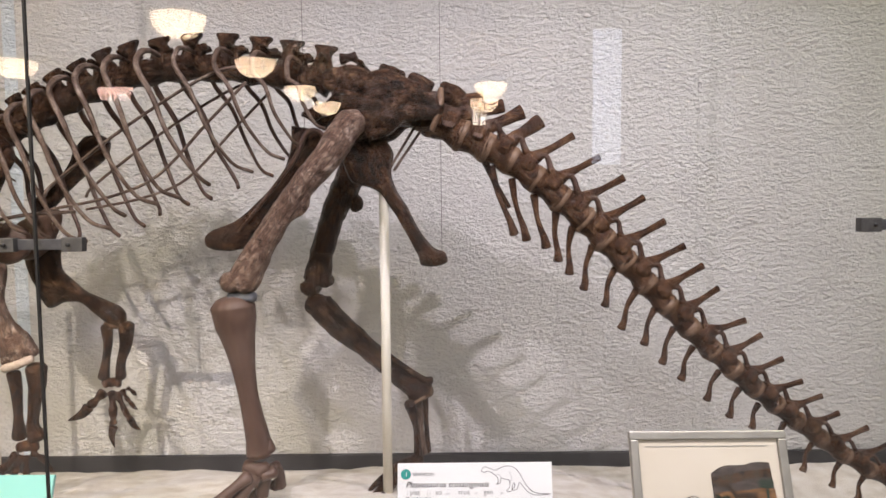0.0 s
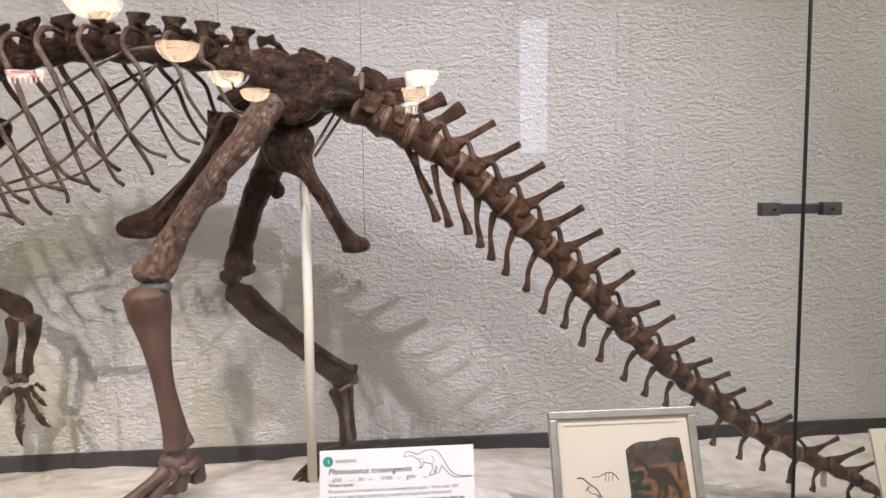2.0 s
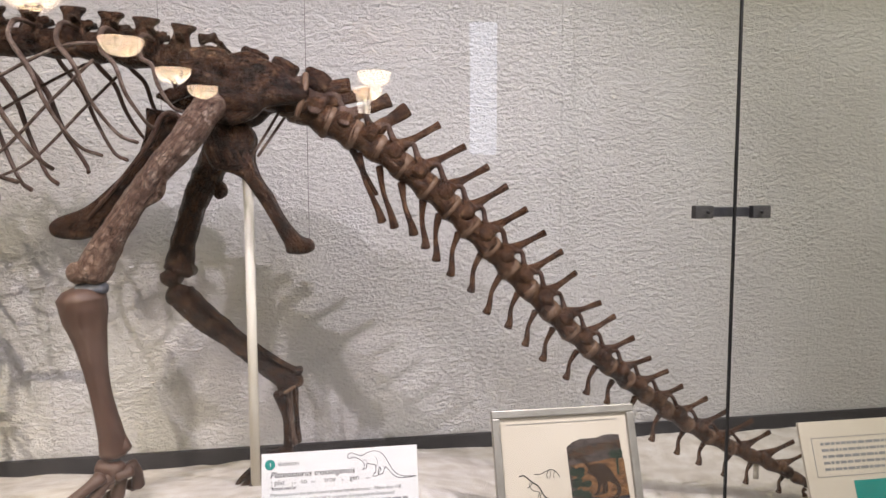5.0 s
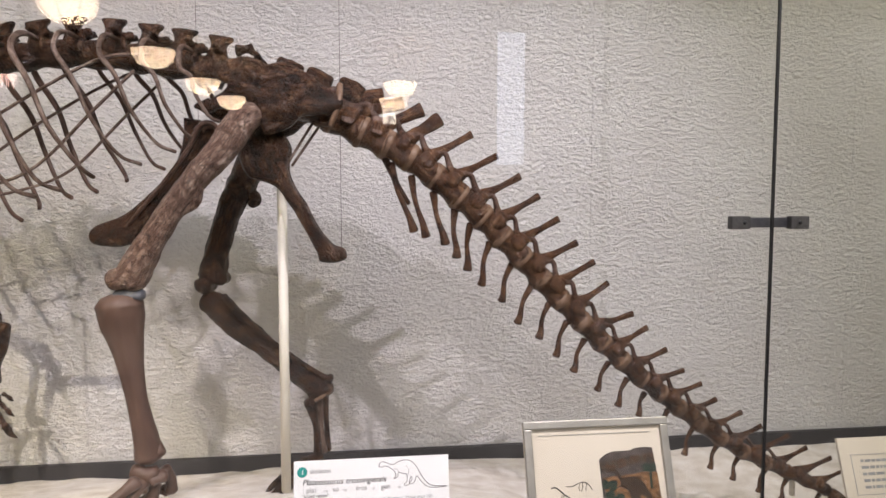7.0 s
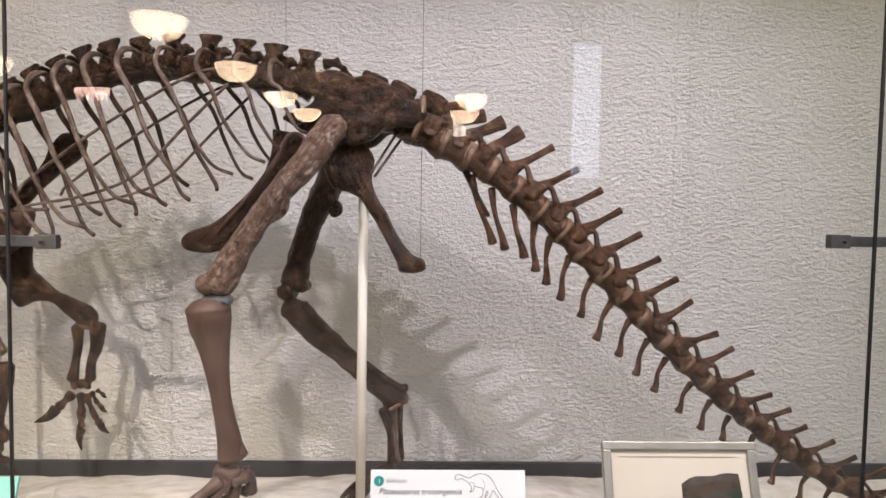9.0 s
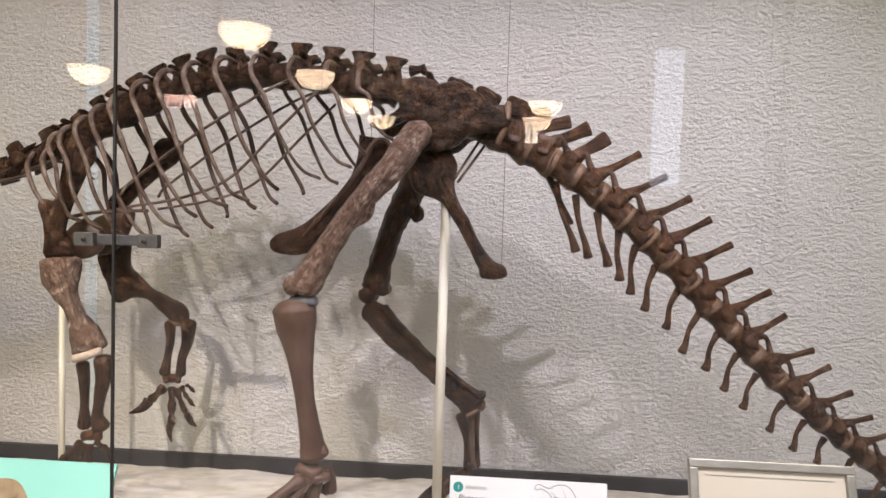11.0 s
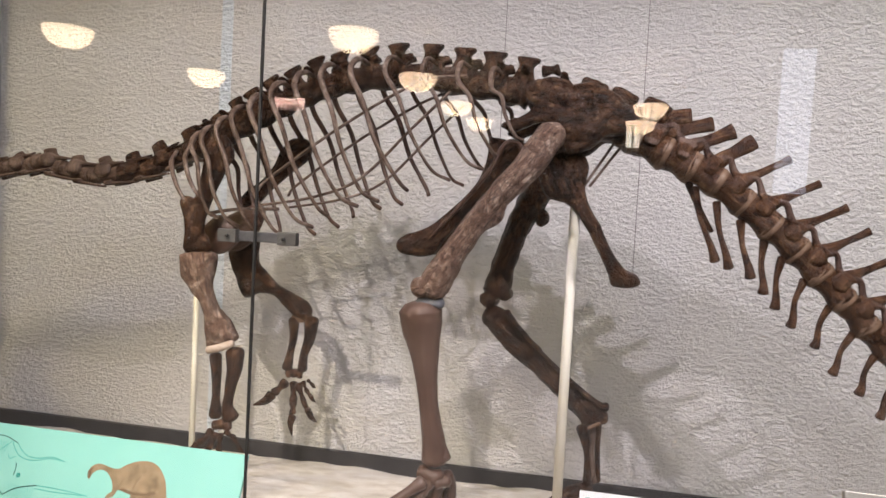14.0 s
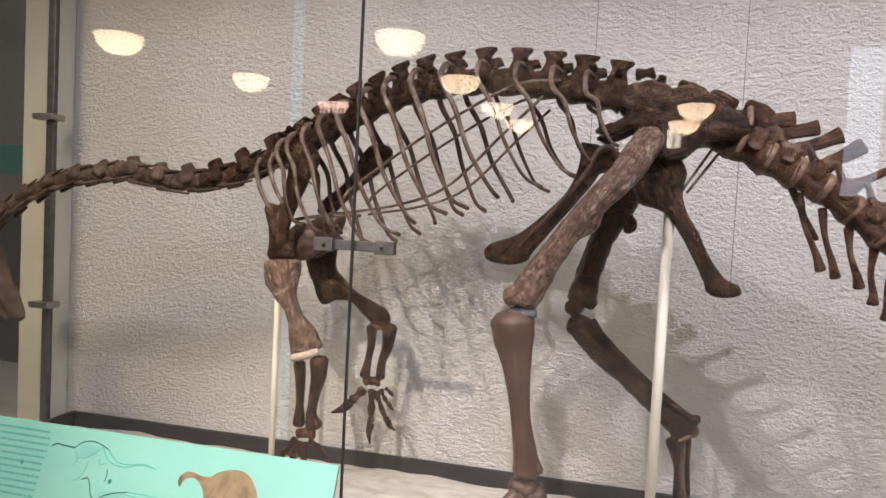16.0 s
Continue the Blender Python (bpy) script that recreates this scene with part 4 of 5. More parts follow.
Y = 2.97
fem = part("femur", limb([(-0.30, 2.83, 1.84), (-0.32, 2.93, 1.78), (-0.365, Y, 1.66), (-0.415, Y, 1.565), (-0.455, Y, 1.46), (-0.495, Y, 1.32), (-0.51, Y, 1.235)], [0.045, 0.055, 0.062, 0.056, 0.050, 0.052, 0.062], sides=28, steps=8, rough=0.12, flute=0.12), BONE, skeleton, "dark brown thigh bone")
part("trochanter", limb([(-0.36, Y, 1.61), (-0.335, Y, 1.565), (-0.345, Y, 1.535)], [0.02, 0.032, 0.018], sides=10, rough=0.15), BONE, fem)
part("condyle", limb([(-0.545, Y - 0.05, 1.205), (-0.535, Y + 0.05, 1.2)], [0.036, 0.036], sides=12, rough=0.2), BONE, fem)
part("condyle", limb([(-0.475, Y - 0.03, 1.225), (-0.47, Y + 0.05, 1.225)], [0.026, 0.026], sides=12, rough=0.12), BONE, fem)
part("tibia", limb([(-0.545, Y, 1.135), (-0.49, Y, 1.108), (-0.40, Y, 1.015), (-0.29, Y, 0.918), (-0.18, Y, 0.825), (-0.10, Y, 0.762), (-0.065, Y, 0.735)], [0.038, 0.056, 0.054, 0.044, 0.044, 0.052, 0.052], flat=0.8, sides=28, steps=8, rough=0.10, flute=0.2), BONE, skeleton)
part("fibula", limb([(-0.46, Y - 0.05, 1.155), (-0.40, Y - 0.055, 1.085), (-0.22, Y - 0.05, 0.925), (-0.06, Y - 0.03, 0.80), (-0.02, Y - 0.02, 0.785)], [0.018, 0.011, 0.010, 0.014, 0.020], sides=10, steps=5, rough=0.1), BONE, skeleton)
part("ankle_bone", limb([(-0.105, Y, 0.715), (-0.03, Y - 0.01, 0.745)], [0.034, 0.038], sides=12, rough=0.16), BONE, skeleton)
part("ankle_filler", limb([(-0.095, Y - 0.040, 0.690), (-0.045, Y - 0.045, 0.720)], [0.008, 0.008], sides=8, rough=0.1), FILLER, skeleton, "pale plaster seam")
for dx, dy, w in ((-0.05, -0.03, 0.022), (-0.02, 0.0, 0.024), (0.015, 0.02, 0.020)):
    a, b = Vector((-0.07 + dx * 0.8, Y + dy, 0.69)), Vector((-0.048 + dx * 0.6, Y + dy, 0.455))
    mt = part("metatarsal", limb([a, a.lerp(b, 0.45) + Vector((0.006, 0, 0)), b], [w * 1.35, w * 0.55, w * 0.90], sides=12, steps=6, rough=0.2), BONE_RIB if dy == 0.0 else BONE, skeleton)
for ex, ey, ez in ((-0.24, 2.86, 0.375), (-0.25, 2.80, 0.345), (-0.22, 2.74, 0.355)):
    a, b = Vector((-0.075, Y - 0.02, 0.435)), Vector((ex, ey, ez))
    mid = a.lerp(b, 0.55) + Vector((0, 0, 0.02))
    toe = part("toe", limb([a, mid], [0.028, 0.020], sides=10, rough=0.12), BONE, skeleton)
    part("phalanx", limb([mid, b], [0.021, 0.015], sides=9, rough=0.12), BONE, toe)
    d = (b - mid).normalized()
    part("claw", limb([b, b + d * 0.04, b + d * 0.08 + Vector((0, 0, -0.015))], [0.017, 0.011, 0.003], sides=8), BONE, toe)

# shoulders and arms
part("scapula", plate([(-1.68, 1.80), (-1.63, 1.835), (-1.575, 1.80), (-1.565, 1.74), (-1.60, 1.68), (-1.645, 1.58), (-1.675, 1.50), (-1.69, 1.42), (-1.715, 1.37), (-1.765, 1.375), (-1.765, 1.46), (-1.79, 1.545), (-1.77, 1.575), (-1.725, 1.57), (-1.70, 1.65), (-1.69, 1.73)], 2.585, 0.05, 0.004), BONE, skeleton)
part("coracoid", plate([(-1.77, 1.41), (-1.70, 1.43), (-1.66, 1.38), (-1.665, 1.345), (-1.74, 1.33), (-1.775, 1.36)], 2.60, 0.06, 0.005), BONE, skeleton)
part("humerus", plate([(-1.785, 1.335), (-1.72, 1.352), (-1.64, 1.345), (-1.635, 1.28), (-1.65, 1.20), (-1.615, 1.12), (-1.56, 1.07), (-1.525, 1.01), (-1.54, 0.985), (-1.60, 0.955), (-1.65, 0.955), (-1.66, 1.02), (-1.675, 1.11), (-1.705, 1.16), (-1.775, 1.24)], 2.60, 0.075, 0.006), BONE_WORN, skeleton, "pale cracked upper arm bone")
part("elbow_filler", limb([(-1.635, 2.57, 0.948), (-1.58, 2.565, 0.965), (-1.53, 2.57, 0.985)], [0.016, 0.018, 0.016], sides=10, rough=0.1), PLASTER, skeleton, "white plaster filler at the elbow")
part("ulna", limb([(-1.53, 2.60, 0.945), (-1.532, 2.60, 0.87), (-1.548, 2.60, 0.78), (-1.555, 2.60, 0.715), (-1.54, 2.60, 0.67)], [0.040, 0.031, 0.022, 0.024, 0.036], sides=12, steps=5, rough=0.08), BONE, skeleton)
part("radius", limb([(-1.612, 2.59, 0.925), (-1.605, 2.59, 0.85), (-1.603, 2.59, 0.76), (-1.603, 2.59, 0.675)], [0.026, 0.021, 0.017, 0.027], sides=12, steps=5, rough=0.08), BONE, skeleton)


def bone_link(name, a, b, w, mat, parent, label=""):
    """A small toe or finger bone: knobbed at both ends, waisted between."""
    a, b = Vector(a), Vector(b)
    bm = limb([a, a.lerp(b, 0.22), a.lerp(b, 0.55), a.lerp(b, 0.85), b], [w * 0.85, w * 0.8, w * 0.5, w * 0.78, w * 0.8], sides=10, steps=2, rough=0.25, cap=0.35)
    return part(name, bm, mat, parent, label)


def hand(wrist, digits, mat):
    """Wrist bones and splayed digits; each digit is a row of joints with its girth, the last one a claw."""
    wrist = Vector(wrist)
    for dx, dz, w in ((-0.034, 0.0, 0.019), (-0.008, 0.006, 0.022), (0.022, 0.002, 0.018)):
        part("wrist_bone", limb([wrist + Vector((dx, 0.0, dz + 0.006)), wrist + Vector((dx + 0.008, -0.01, dz - 0.010))], [w, w * 0.9], sides=10, rough=0.4), BONE_TAIL, skeleton)
    for w, *joints in digits:
        joints = [Vector(j) for j in joints]
        d = bone_link("finger", joints[0], joints[1], w, mat, skeleton)
        for k in range(1, len(joints) - 2):
            w *= 0.9
            gap = (joints[k + 1] - joints[k]) * 0.10
            bone_link("phalanx", joints[k] + gap, joints[k + 1], w, mat, d)
        a, b = joints[-2], joints[-1]
        gap = (b - a) * 0.12
        out = Vector((-(b - a).z, 0, (b - a).x)) * (0.10 if b.x < a.x else -0.10)
        part("claw", limb([a + gap, a.lerp(b, 0.45) + out, a.lerp(b, 0.8) + out * 0.5, b], [w * 0.95, w * 0.72, w * 0.38, w * 0.10], flat=0.7, sides=9, steps=3, rough=0.08, cap=0.2), mat, d)


hand((-1.565, 2.585, 0.64), [
    (0.022, (-1.605, 2.57, 0.615), (-1.645, 2.55, 0.565), (-1.71, 2.53, 0.525)),
    (0.019, (-1.58, 2.56, 0.61), (-1.60, 2.545, 0.555), (-1.61, 2.53, 0.53), (-1.62, 2.52, 0.50)),
    (0.017, (-1.56, 2.56, 0.61), (-1.555, 2.545, 0.55), (-1.55, 2.535, 0.525), (-1.545, 2.525, 0.49)),
    (0.015, (-1.54, 2.57, 0.62), (-1.50, 2.555, 0.605), (-1.475, 2.55, 0.575), (-1.45, 2.55, 0.55))], BONE)
part("scapula", plate([(-1.52, 1.80), (-1.46, 1.86), (-1.375, 1.84), (-1.385, 1.77), (-1.47, 1.70), (-1.56, 1.62), (-1.64, 1.54), (-1.71, 1.54), (-1.69, 1.60), (-1.60, 1.67), (-1.545, 1.74)], 2.93, 0.05, 0.004), BONE, skeleton)
part("coracoid", plate([(-1.72, 1.50), (-1.60, 1.55), (-1.55, 1.52), (-1.60, 1.40), (-1.68, 1.34), (-1.76, 1.36), (-1.78, 1.44)], 2.86, 0.06, 0.006), BONE_CAST, skeleton)
part("sternum", plate([(-1.78, 1.44), (-1.70, 1.50), (-1.62, 1.46), (-1.62, 1.38), (-1.70, 1.33), (-1.77, 1.36)], 2.74, 0.06, 0.006), BONE_CAST, skeleton)
part("humerus", plate([(-1.79, 1.36), (-1.72, 1.40), (-1.645, 1.395), (-1.645, 1.31), (-1.60, 1.235), (-1.50, 1.165), (-1.395, 1.12), (-1.365, 1.06), (-1.40, 1.03), (-1.46, 1.055), (-1.55, 1.135), (-1.63, 1.14), (-1.70, 1.115), (-1.745, 1.20), (-1.78, 1.28)], 3.0, 0.06, 0.005), BONE, skeleton, "dark upper arm bone")
part("elbow_filler", limb([(-1.455, 3.0, 1.035), (-1.375, 3.0, 1.04)], [0.018, 0.02], sides=10), FILLER, skeleton, "pale plaster filler at the elbow")
part("radius", limb([(-1.452, 3.0, 1.03), (-1.45, 3.0, 0.95), (-1.463, 3.0, 0.87), (-1.475, 3.0, 0.80)], [0.027, 0.019, 0.018, 0.026], sides=12, steps=5, rough=0.08), BONE, skeleton)
part("ulna", limb([(-1.365, 3.0, 1.035), (-1.37, 3.0, 0.95), (-1.395, 3.0, 0.87), (-1.40, 3.0, 0.80)], [0.036, 0.027, 0.020, 0.024], sides=12, steps=5, rough=0.08), BONE, skeleton)
hand((-1.435, 3.0, 0.775), [
    (0.028, (-1.475, 2.99, 0.735), (-1.52, 2.97, 0.685), (-1.615, 2.95, 0.622)),
    (0.023, (-1.432, 2.98, 0.74), (-1.422, 2.965, 0.655), (-1.418, 2.955, 0.605), (-1.415, 2.95, 0.500)),
    (0.020, (-1.408, 2.98, 0.735), (-1.370, 2.965, 0.655), (-1.345, 2.96, 0.620), (-1.300, 2.955, 0.575)),
    (0.015, (-1.39, 2.99, 0.745), (-1.365, 2.98, 0.705), (-1.345, 2.975, 0.690), (-1.315, 2.97, 0.662)),
    (0.012, (-1.37, 3.0, 0.752), (-1.345, 2.995, 0.735), (-1.325, 2.99, 0.722))], BONE)
part("collar_rod", limb([(-1.74, 2.66, 1.50), (-1.60, 2.70, 1.53), (-1.45, 2.78, 1.54)], [0.008, 0.008, 0.008], sides=6), BONE_RIB, skeleton, "thin brown mounting rod")
for x, z in ((-1.80, 1.72), (-1.86, 1.70)):
    part("rib", limb([(x, MID - 0.05, z + 0.06), (x + 0.03, MID - 0.13, z), (x + 0.07, MID - 0.14, z - 0.10), (x + 0.13, MID - 0.12, z - 0.19)], [0.008, 0.010, 0.009, 0.005], sides=8, steps=4), BONE_RIB, skeleton)

# ---- supports ----


def pole(x, y, z0, z1, r, label):
    bm = bmesh.new()
    bmesh.ops.create_cone(bm, cap_ends=True, segments=24, radius1=r, radius2=r, depth=z1 - z0, matrix=Matrix.Translation((x, y, (z0 + z1) / 2)))
    return tagged(part("support_pole", bm, WHITE_POLE, None, label), "", "pole", "", "")


pole(-0.198, MID + 0.06, 0.28, 1.66, 0.0195, "cream enamelled support pole under the hip of the skeleton")
pole(-1.82, MID + 0.08, 0.28, 1.40, 0.013, "thin cream support pole under the shoulder")
pole(2.01, MID + 0.02, 0.25, 0.33, 0.012, "short pale post under the end of the tail")
for x, z0, z1 in ((0.034, 1.34, 3.62), (-0.507, 1.64, 3.62)):
    bm = limb([(x - 0.006, MID + 0.05, z1), (x, MID + 0.05, z0)], [0.0012, 0.0012], sides=5, steps=1)
    tagged(part("hanging_wire", bm, WIRE, None, "thin grey wire holding the skeleton from above"), "", "wire", "hanging wires")

# ---- cards and panels behind the glass ----


def board(name, x0, x1, top, y_top, height, tilt, thick, mat, label, category):
    """A leaning board: its frame of reference has x along it, y up it, z out of its face."""
    ob = new(name)
    ob.empty_display_size = 0.1
    # origin at the middle of the top edge of the face
    ob.matrix_basis = pose((x0 + x1) / 2, y_top, top, 90 - tilt, 0, 0)
    tagged(ob, label, category)
    m = Matrix.Translation((0, -height / 2, -thick / 2))
    flat(ob, "panel", box(bmesh.new(), (x1 - x0, height, thick), m, 0.0015), mat)
    return ob


def flat(parent, name, bm, mat, label="", smooth=False):
    """A part given in its board's own frame."""
    ob = part(name, bm, mat, None, label, smooth=smooth)
    ob.parent = parent
    return ob


def patch(parent, name, cx, cy, w, h, mat, z=0.0012, label="", turn=0.0):
    return flat(parent, name, box(bmesh.new(), (w, h, 0.0012), Matrix.Translation((cx, cy, z)) @ pose(0, 0, 0, 0, 0, turn)), mat, label)


def words(parent, text, x, y, size, mat, shear=0.0, name="lettering"):
    cu = bpy.data.curves.new(name, "FONT")
    cu.body, cu.size, cu.shear, cu.extrude = text, size, shear, 0.0003
    tmp = bpy.data.objects.new(name, cu)
    me = bpy.data.meshes.new_from_object(tmp)
    bpy.data.objects.remove(tmp)
    me.materials.clear()
    me.materials.append(mat)
    ob = new(name, me)
    ob.parent = parent
    ob.matrix_basis = Matrix.Translation((x, y, 0.0012))
    return ob


def lines_of_print(parent, x0, x1, y, rows, gap, h, mat):
    for k in range(rows):
        x = x0
        bm = bmesh.new()
        while x < x1 - 0.006:
            w = min(random.uniform(0.008, 0.034), x1 - x)
            box(bm, (w, h, 0.001), Matrix.Translation((x + w / 2, y - k * gap, 0.001)))
            x += w + 0.005
        flat(parent, "print_line", bm, mat)


def silhouette(parent, name, outline, ox, oy, s, mat, z=0.001, label="", straight=False):
    """A plain flat shape cut along an outline."""
    bm = bmesh.new()
    c = [Vector((ox + x * s, oy + y * s, z)) for x, y in outline]
    if not straight:
        c = curve_points([*c, c[0]], 4)[:-1]
    f = bm.faces.new([bm.verts.new(q) for q in c])
    if f.normal.z < 0:
        f.normal_flip()
    bmesh.ops.triangulate(bm, faces=bm.faces)
    return flat(parent, name, bm, mat, label)


def line_shape(parent, name, outline, ox, oy, s, w, mat, closed=True, squash=1.0):
    pts = [(ox + x * s, oy + y * s * squash, 0.0008) for x, y in outline]
    if closed:
        pts.append(pts[0])
    return flat(parent, name, limb(pts, [w] * len(pts), sides=5, steps=4, flat=0.4, side=(0, 0, 1), cap=0.1), mat)


SAUROPOD = [(0.0, 0.62), (0.04, 0.68), (0.13, 0.66), (0.25, 0.62), (0.36, 0.68), (0.48, 0.66), (0.58, 0.55), (0.68, 0.36), (0.82, 0.18), (1.0, 0.10), (0.82, 0.14), (0.66, 0.26), (0.58, 0.24), (0.60, 0.08), (0.55, 0.06), (0.50, 0.22), (0.44, 0.34), (0.36, 0.36), (0.33, 0.24), (0.28, 0.22), (0.28, 0.40), (0.22, 0.52), (0.10, 0.59)]

card = board("label_card", -0.123, 0.40, 0.683, 2.27, 0.37, 14, 0.006, PAPER, "white printed label card standing on the sand", "label")
W = 0.2615
dot = bmesh.new()
bmesh.ops.create_circle(dot, cap_ends=True, segments=28, radius=0.017, matrix=Matrix.Translation((-W + 0.028, -0.036, 0.0012)))
flat(card, "teal_dot", dot, TEAL_DARK, "teal round number spot")
words(card, "1", -W + 0.0245, -0.043, 0.02, PAPER)
words(card, "skeleton", -W + 0.052, -0.041, 0.021, GREY_INK)
words(card, "Plateosaurus trossingensis", -W + 0.028, -0.078, 0.0265, INK, 0.25)
for x, size, text in ((0.030, 0.023, ": plat"), (0.098, 0.011, "e o"), (0.128, 0.023, "so"), (0.162, 0.011, "rus"), (0.205, 0.023, "tros"), (0.262, 0.011, "in"), (0.290, 0.023, "gen"), (0.346, 0.011, "sis :")):
    words(card, text, -W + x, -0.102, size, GREY_INK)
words(card, "\u201cbroad reptile\u201d", -W + 0.028, -0.118, 0.0145, INK)
words(card, "Plateosaurus is the best-known prosauropod dinosaur.  More than 100", -W + 0.028, -0.138, 0.0152, GREY_INK)
words(card, "skeletons have been collected in western Europe and in Greenland.", -W + 0.028, -0.156, 0.0152, GREY_INK)
lines_of_print(card, -W + 0.028, W - 0.03, -0.171, 5, 0.0185, 0.0070, GREY_INK)
# a walking animal with its long tail drawn out behind
DRAWN = [(0.0, 0.36), (0.015, 0.40), (0.06, 0.425), (0.13, 0.40), (0.21, 0.375), (0.29, 0.415), (0.39, 0.435), (0.48, 0.41), (0.55, 0.34), (0.60, 0.25), (0.66, 0.15), (0.74, 0.075), (0.85, 0.045), (1.0, 0.04), (0.86, 0.025), (0.74, 0.035), (0.66, 0.08), (0.60, 0.15), (0.555, 0.20), (0.525, 0.13), (0.50, 0.10), (0.45, 0.095), (0.455, 0.12), (0.485, 0.15), (0.47, 0.20), (0.445, 0.13), (0.44, 0.085), (0.37, 0.075), (0.375, 0.105), (0.41, 0.135), (0.405, 0.23), (0.35, 0.245), (0.285, 0.26), (0.275, 0.20), (0.22, 0.18), (0.245, 0.215), (0.235, 0.27), (0.17, 0.33), (0.09, 0.365), (0.045, 0.345)]
line_shape(card, "line_drawing", DRAWN, 0.022, -0.112, 0.232, 0.0010, INK)
line_shape(card, "line_drawing", [(0.40, 0.36), (0.44, 0.28), (0.42, 0.20)], 0.022, -0.112, 0.232, 0.0008, GREY_INK, closed=False)
line_shape(card, "line_drawing", [(0.22, 0.31), (0.27, 0.31), (0.29, 0.26)], 0.022, -0.112, 0.232, 0.0008, GREY_INK, closed=False)

pic = board("framed_picture", 0.678, 1.212, 0.764, 2.33, 0.58, 20, 0.02, CREAM, "pewter-framed picture with cream mat leaning on the sand", "picture")
W = 0.267
for name, cx, cy, w, h in (("frame_top", 0, -0.0125, 2 * W + 0.006, 0.028), ("frame_bottom", 0, -0.5675, 2 * W + 0.006, 0.028), ("frame_side", -W + 0.0125, -0.29, 0.028, 0.5265), ("frame_side", W - 0.0125, -0.29, 0.028, 0.5265)):
    flat(pic, name, box(bmesh.new(), (w, h, 0.022), Matrix.Translation((cx, cy, 0.0035)), 0.004), PEWTER, "pewter frame moulding")
patch(pic, "mat_line", -0.005, -0.050, 0.42, 0.0030, PEWTER)
def shape(name, outline, mat, z, label=""):
    """One flat painted area of the picture."""
    return silhouette(pic, name, outline, 0.0, 0.0, 1.0, mat, z, label, straight=name != "painted_shape")


shape("painting", [(0.0011, -0.1398), (0.0274, -0.1222), (0.0563, -0.1131), (0.0912, -0.1135), (0.1192, -0.1128), (0.1409, -0.1054), (0.1691, -0.1027), (0.2051, -0.1059), (0.2135, -0.2123), (0.2212, -0.3517), (0.1149, -0.3534), (0.0072, -0.3550), (0.0034, -0.2509)], PAINTED_HILL, 0.0008, "dark landscape painting in browns and greens")
shape("painted_ground", [(0.0086, -0.2020), (0.0474, -0.1983), (0.1176, -0.1948), (0.1743, -0.1865), (0.2143, -0.1913), (0.2168, -0.2476), (0.2206, -0.3179), (0.1659, -0.3328), (0.0968, -0.3258), (0.0628, -0.3170), (0.0179, -0.2797)], PAINTED_EARTH, 0.0014)
shape("painted_ridge", [(0.0020, -0.1511), (0.0388, -0.1473), (0.0815, -0.1390), (0.1242, -0.1320), (0.1664, -0.1292), (0.2074, -0.1242), (0.2086, -0.1524), (0.1638, -0.1536), (0.1212, -0.1599), (0.0782, -0.1704), (0.0216, -0.1781), (0.0038, -0.1807)], PAINTING, 0.0014)
shape("painted_water", [(0.0079, -0.3213), (0.0636, -0.3101), (0.1183, -0.3212), (0.1743, -0.3198), (0.2207, -0.3166), (0.2207, -0.3502), (0.1150, -0.3520), (0.0073, -0.3536)], PAINTED_DUSK, 0.0020)
for bx, by, size in ((0.018, -0.225, 0.020), (0.045, -0.232, 0.024), (0.030, -0.262, 0.026), (0.062, -0.270, 0.022), (0.028, -0.298, 0.022), (0.060, -0.305, 0.022)):
    ray = [(random.uniform(0.55, 1.0) if k % 2 else random.uniform(0.3, 0.6), 2 * math.pi * k / 18) for k in range(18)]
    shape("painted_bush", [(bx + size * 1.25 * r * math.cos(a), by + size * r * math.sin(a)) for r, a in ray], PAINTED_LEAF, 0.0022)
shape("painted_tree", [(0.1568, -0.1673), (0.1738, -0.1576), (0.1907, -0.1634), (0.2069, -0.1558), (0.2123, -0.1701), (0.2077, -0.1874), (0.1921, -0.1902), (0.1912, -0.2182), (0.1905, -0.2448), (0.1821, -0.2458), (0.1829, -0.2178), (0.1837, -0.1897), (0.1639, -0.1859)], PAINTED_LEAF, 0.0022)
shape("painted_shape", [(0.0226, -0.1816), (0.0306, -0.1715), (0.0505, -0.1690), (0.0684, -0.1839), (0.0780, -0.2055), (0.1027, -0.2032), (0.1307, -0.2025), (0.1534, -0.2198), (0.1713, -0.2488), (0.1871, -0.2777), (0.1901, -0.3024), (0.1738, -0.3240), (0.1451, -0.3317), (0.1136, -0.3322), (0.1458, -0.3247), (0.1699, -0.3084), (0.1742, -0.2875), (0.1583, -0.2727), (0.1415, -0.2662), (0.1415, -0.2859), (0.1353, -0.3052), (0.1055, -0.3094), (0.0990, -0.3048), (0.1196, -0.2953), (0.1176, -0.2742), (0.1060, -0.3052), (0.0829, -0.3124), (0.1005, -0.2909), (0.1038, -0.2594), (0.0862, -0.2410), (0.0715, -0.2346), (0.0558, -0.2381), (0.0724, -0.2263), (0.0697, -0.2121), (0.0564, -0.1918), (0.0420, -0.1826), (0.0322, -0.1835)], PAINT_BROWN, 0.0028)
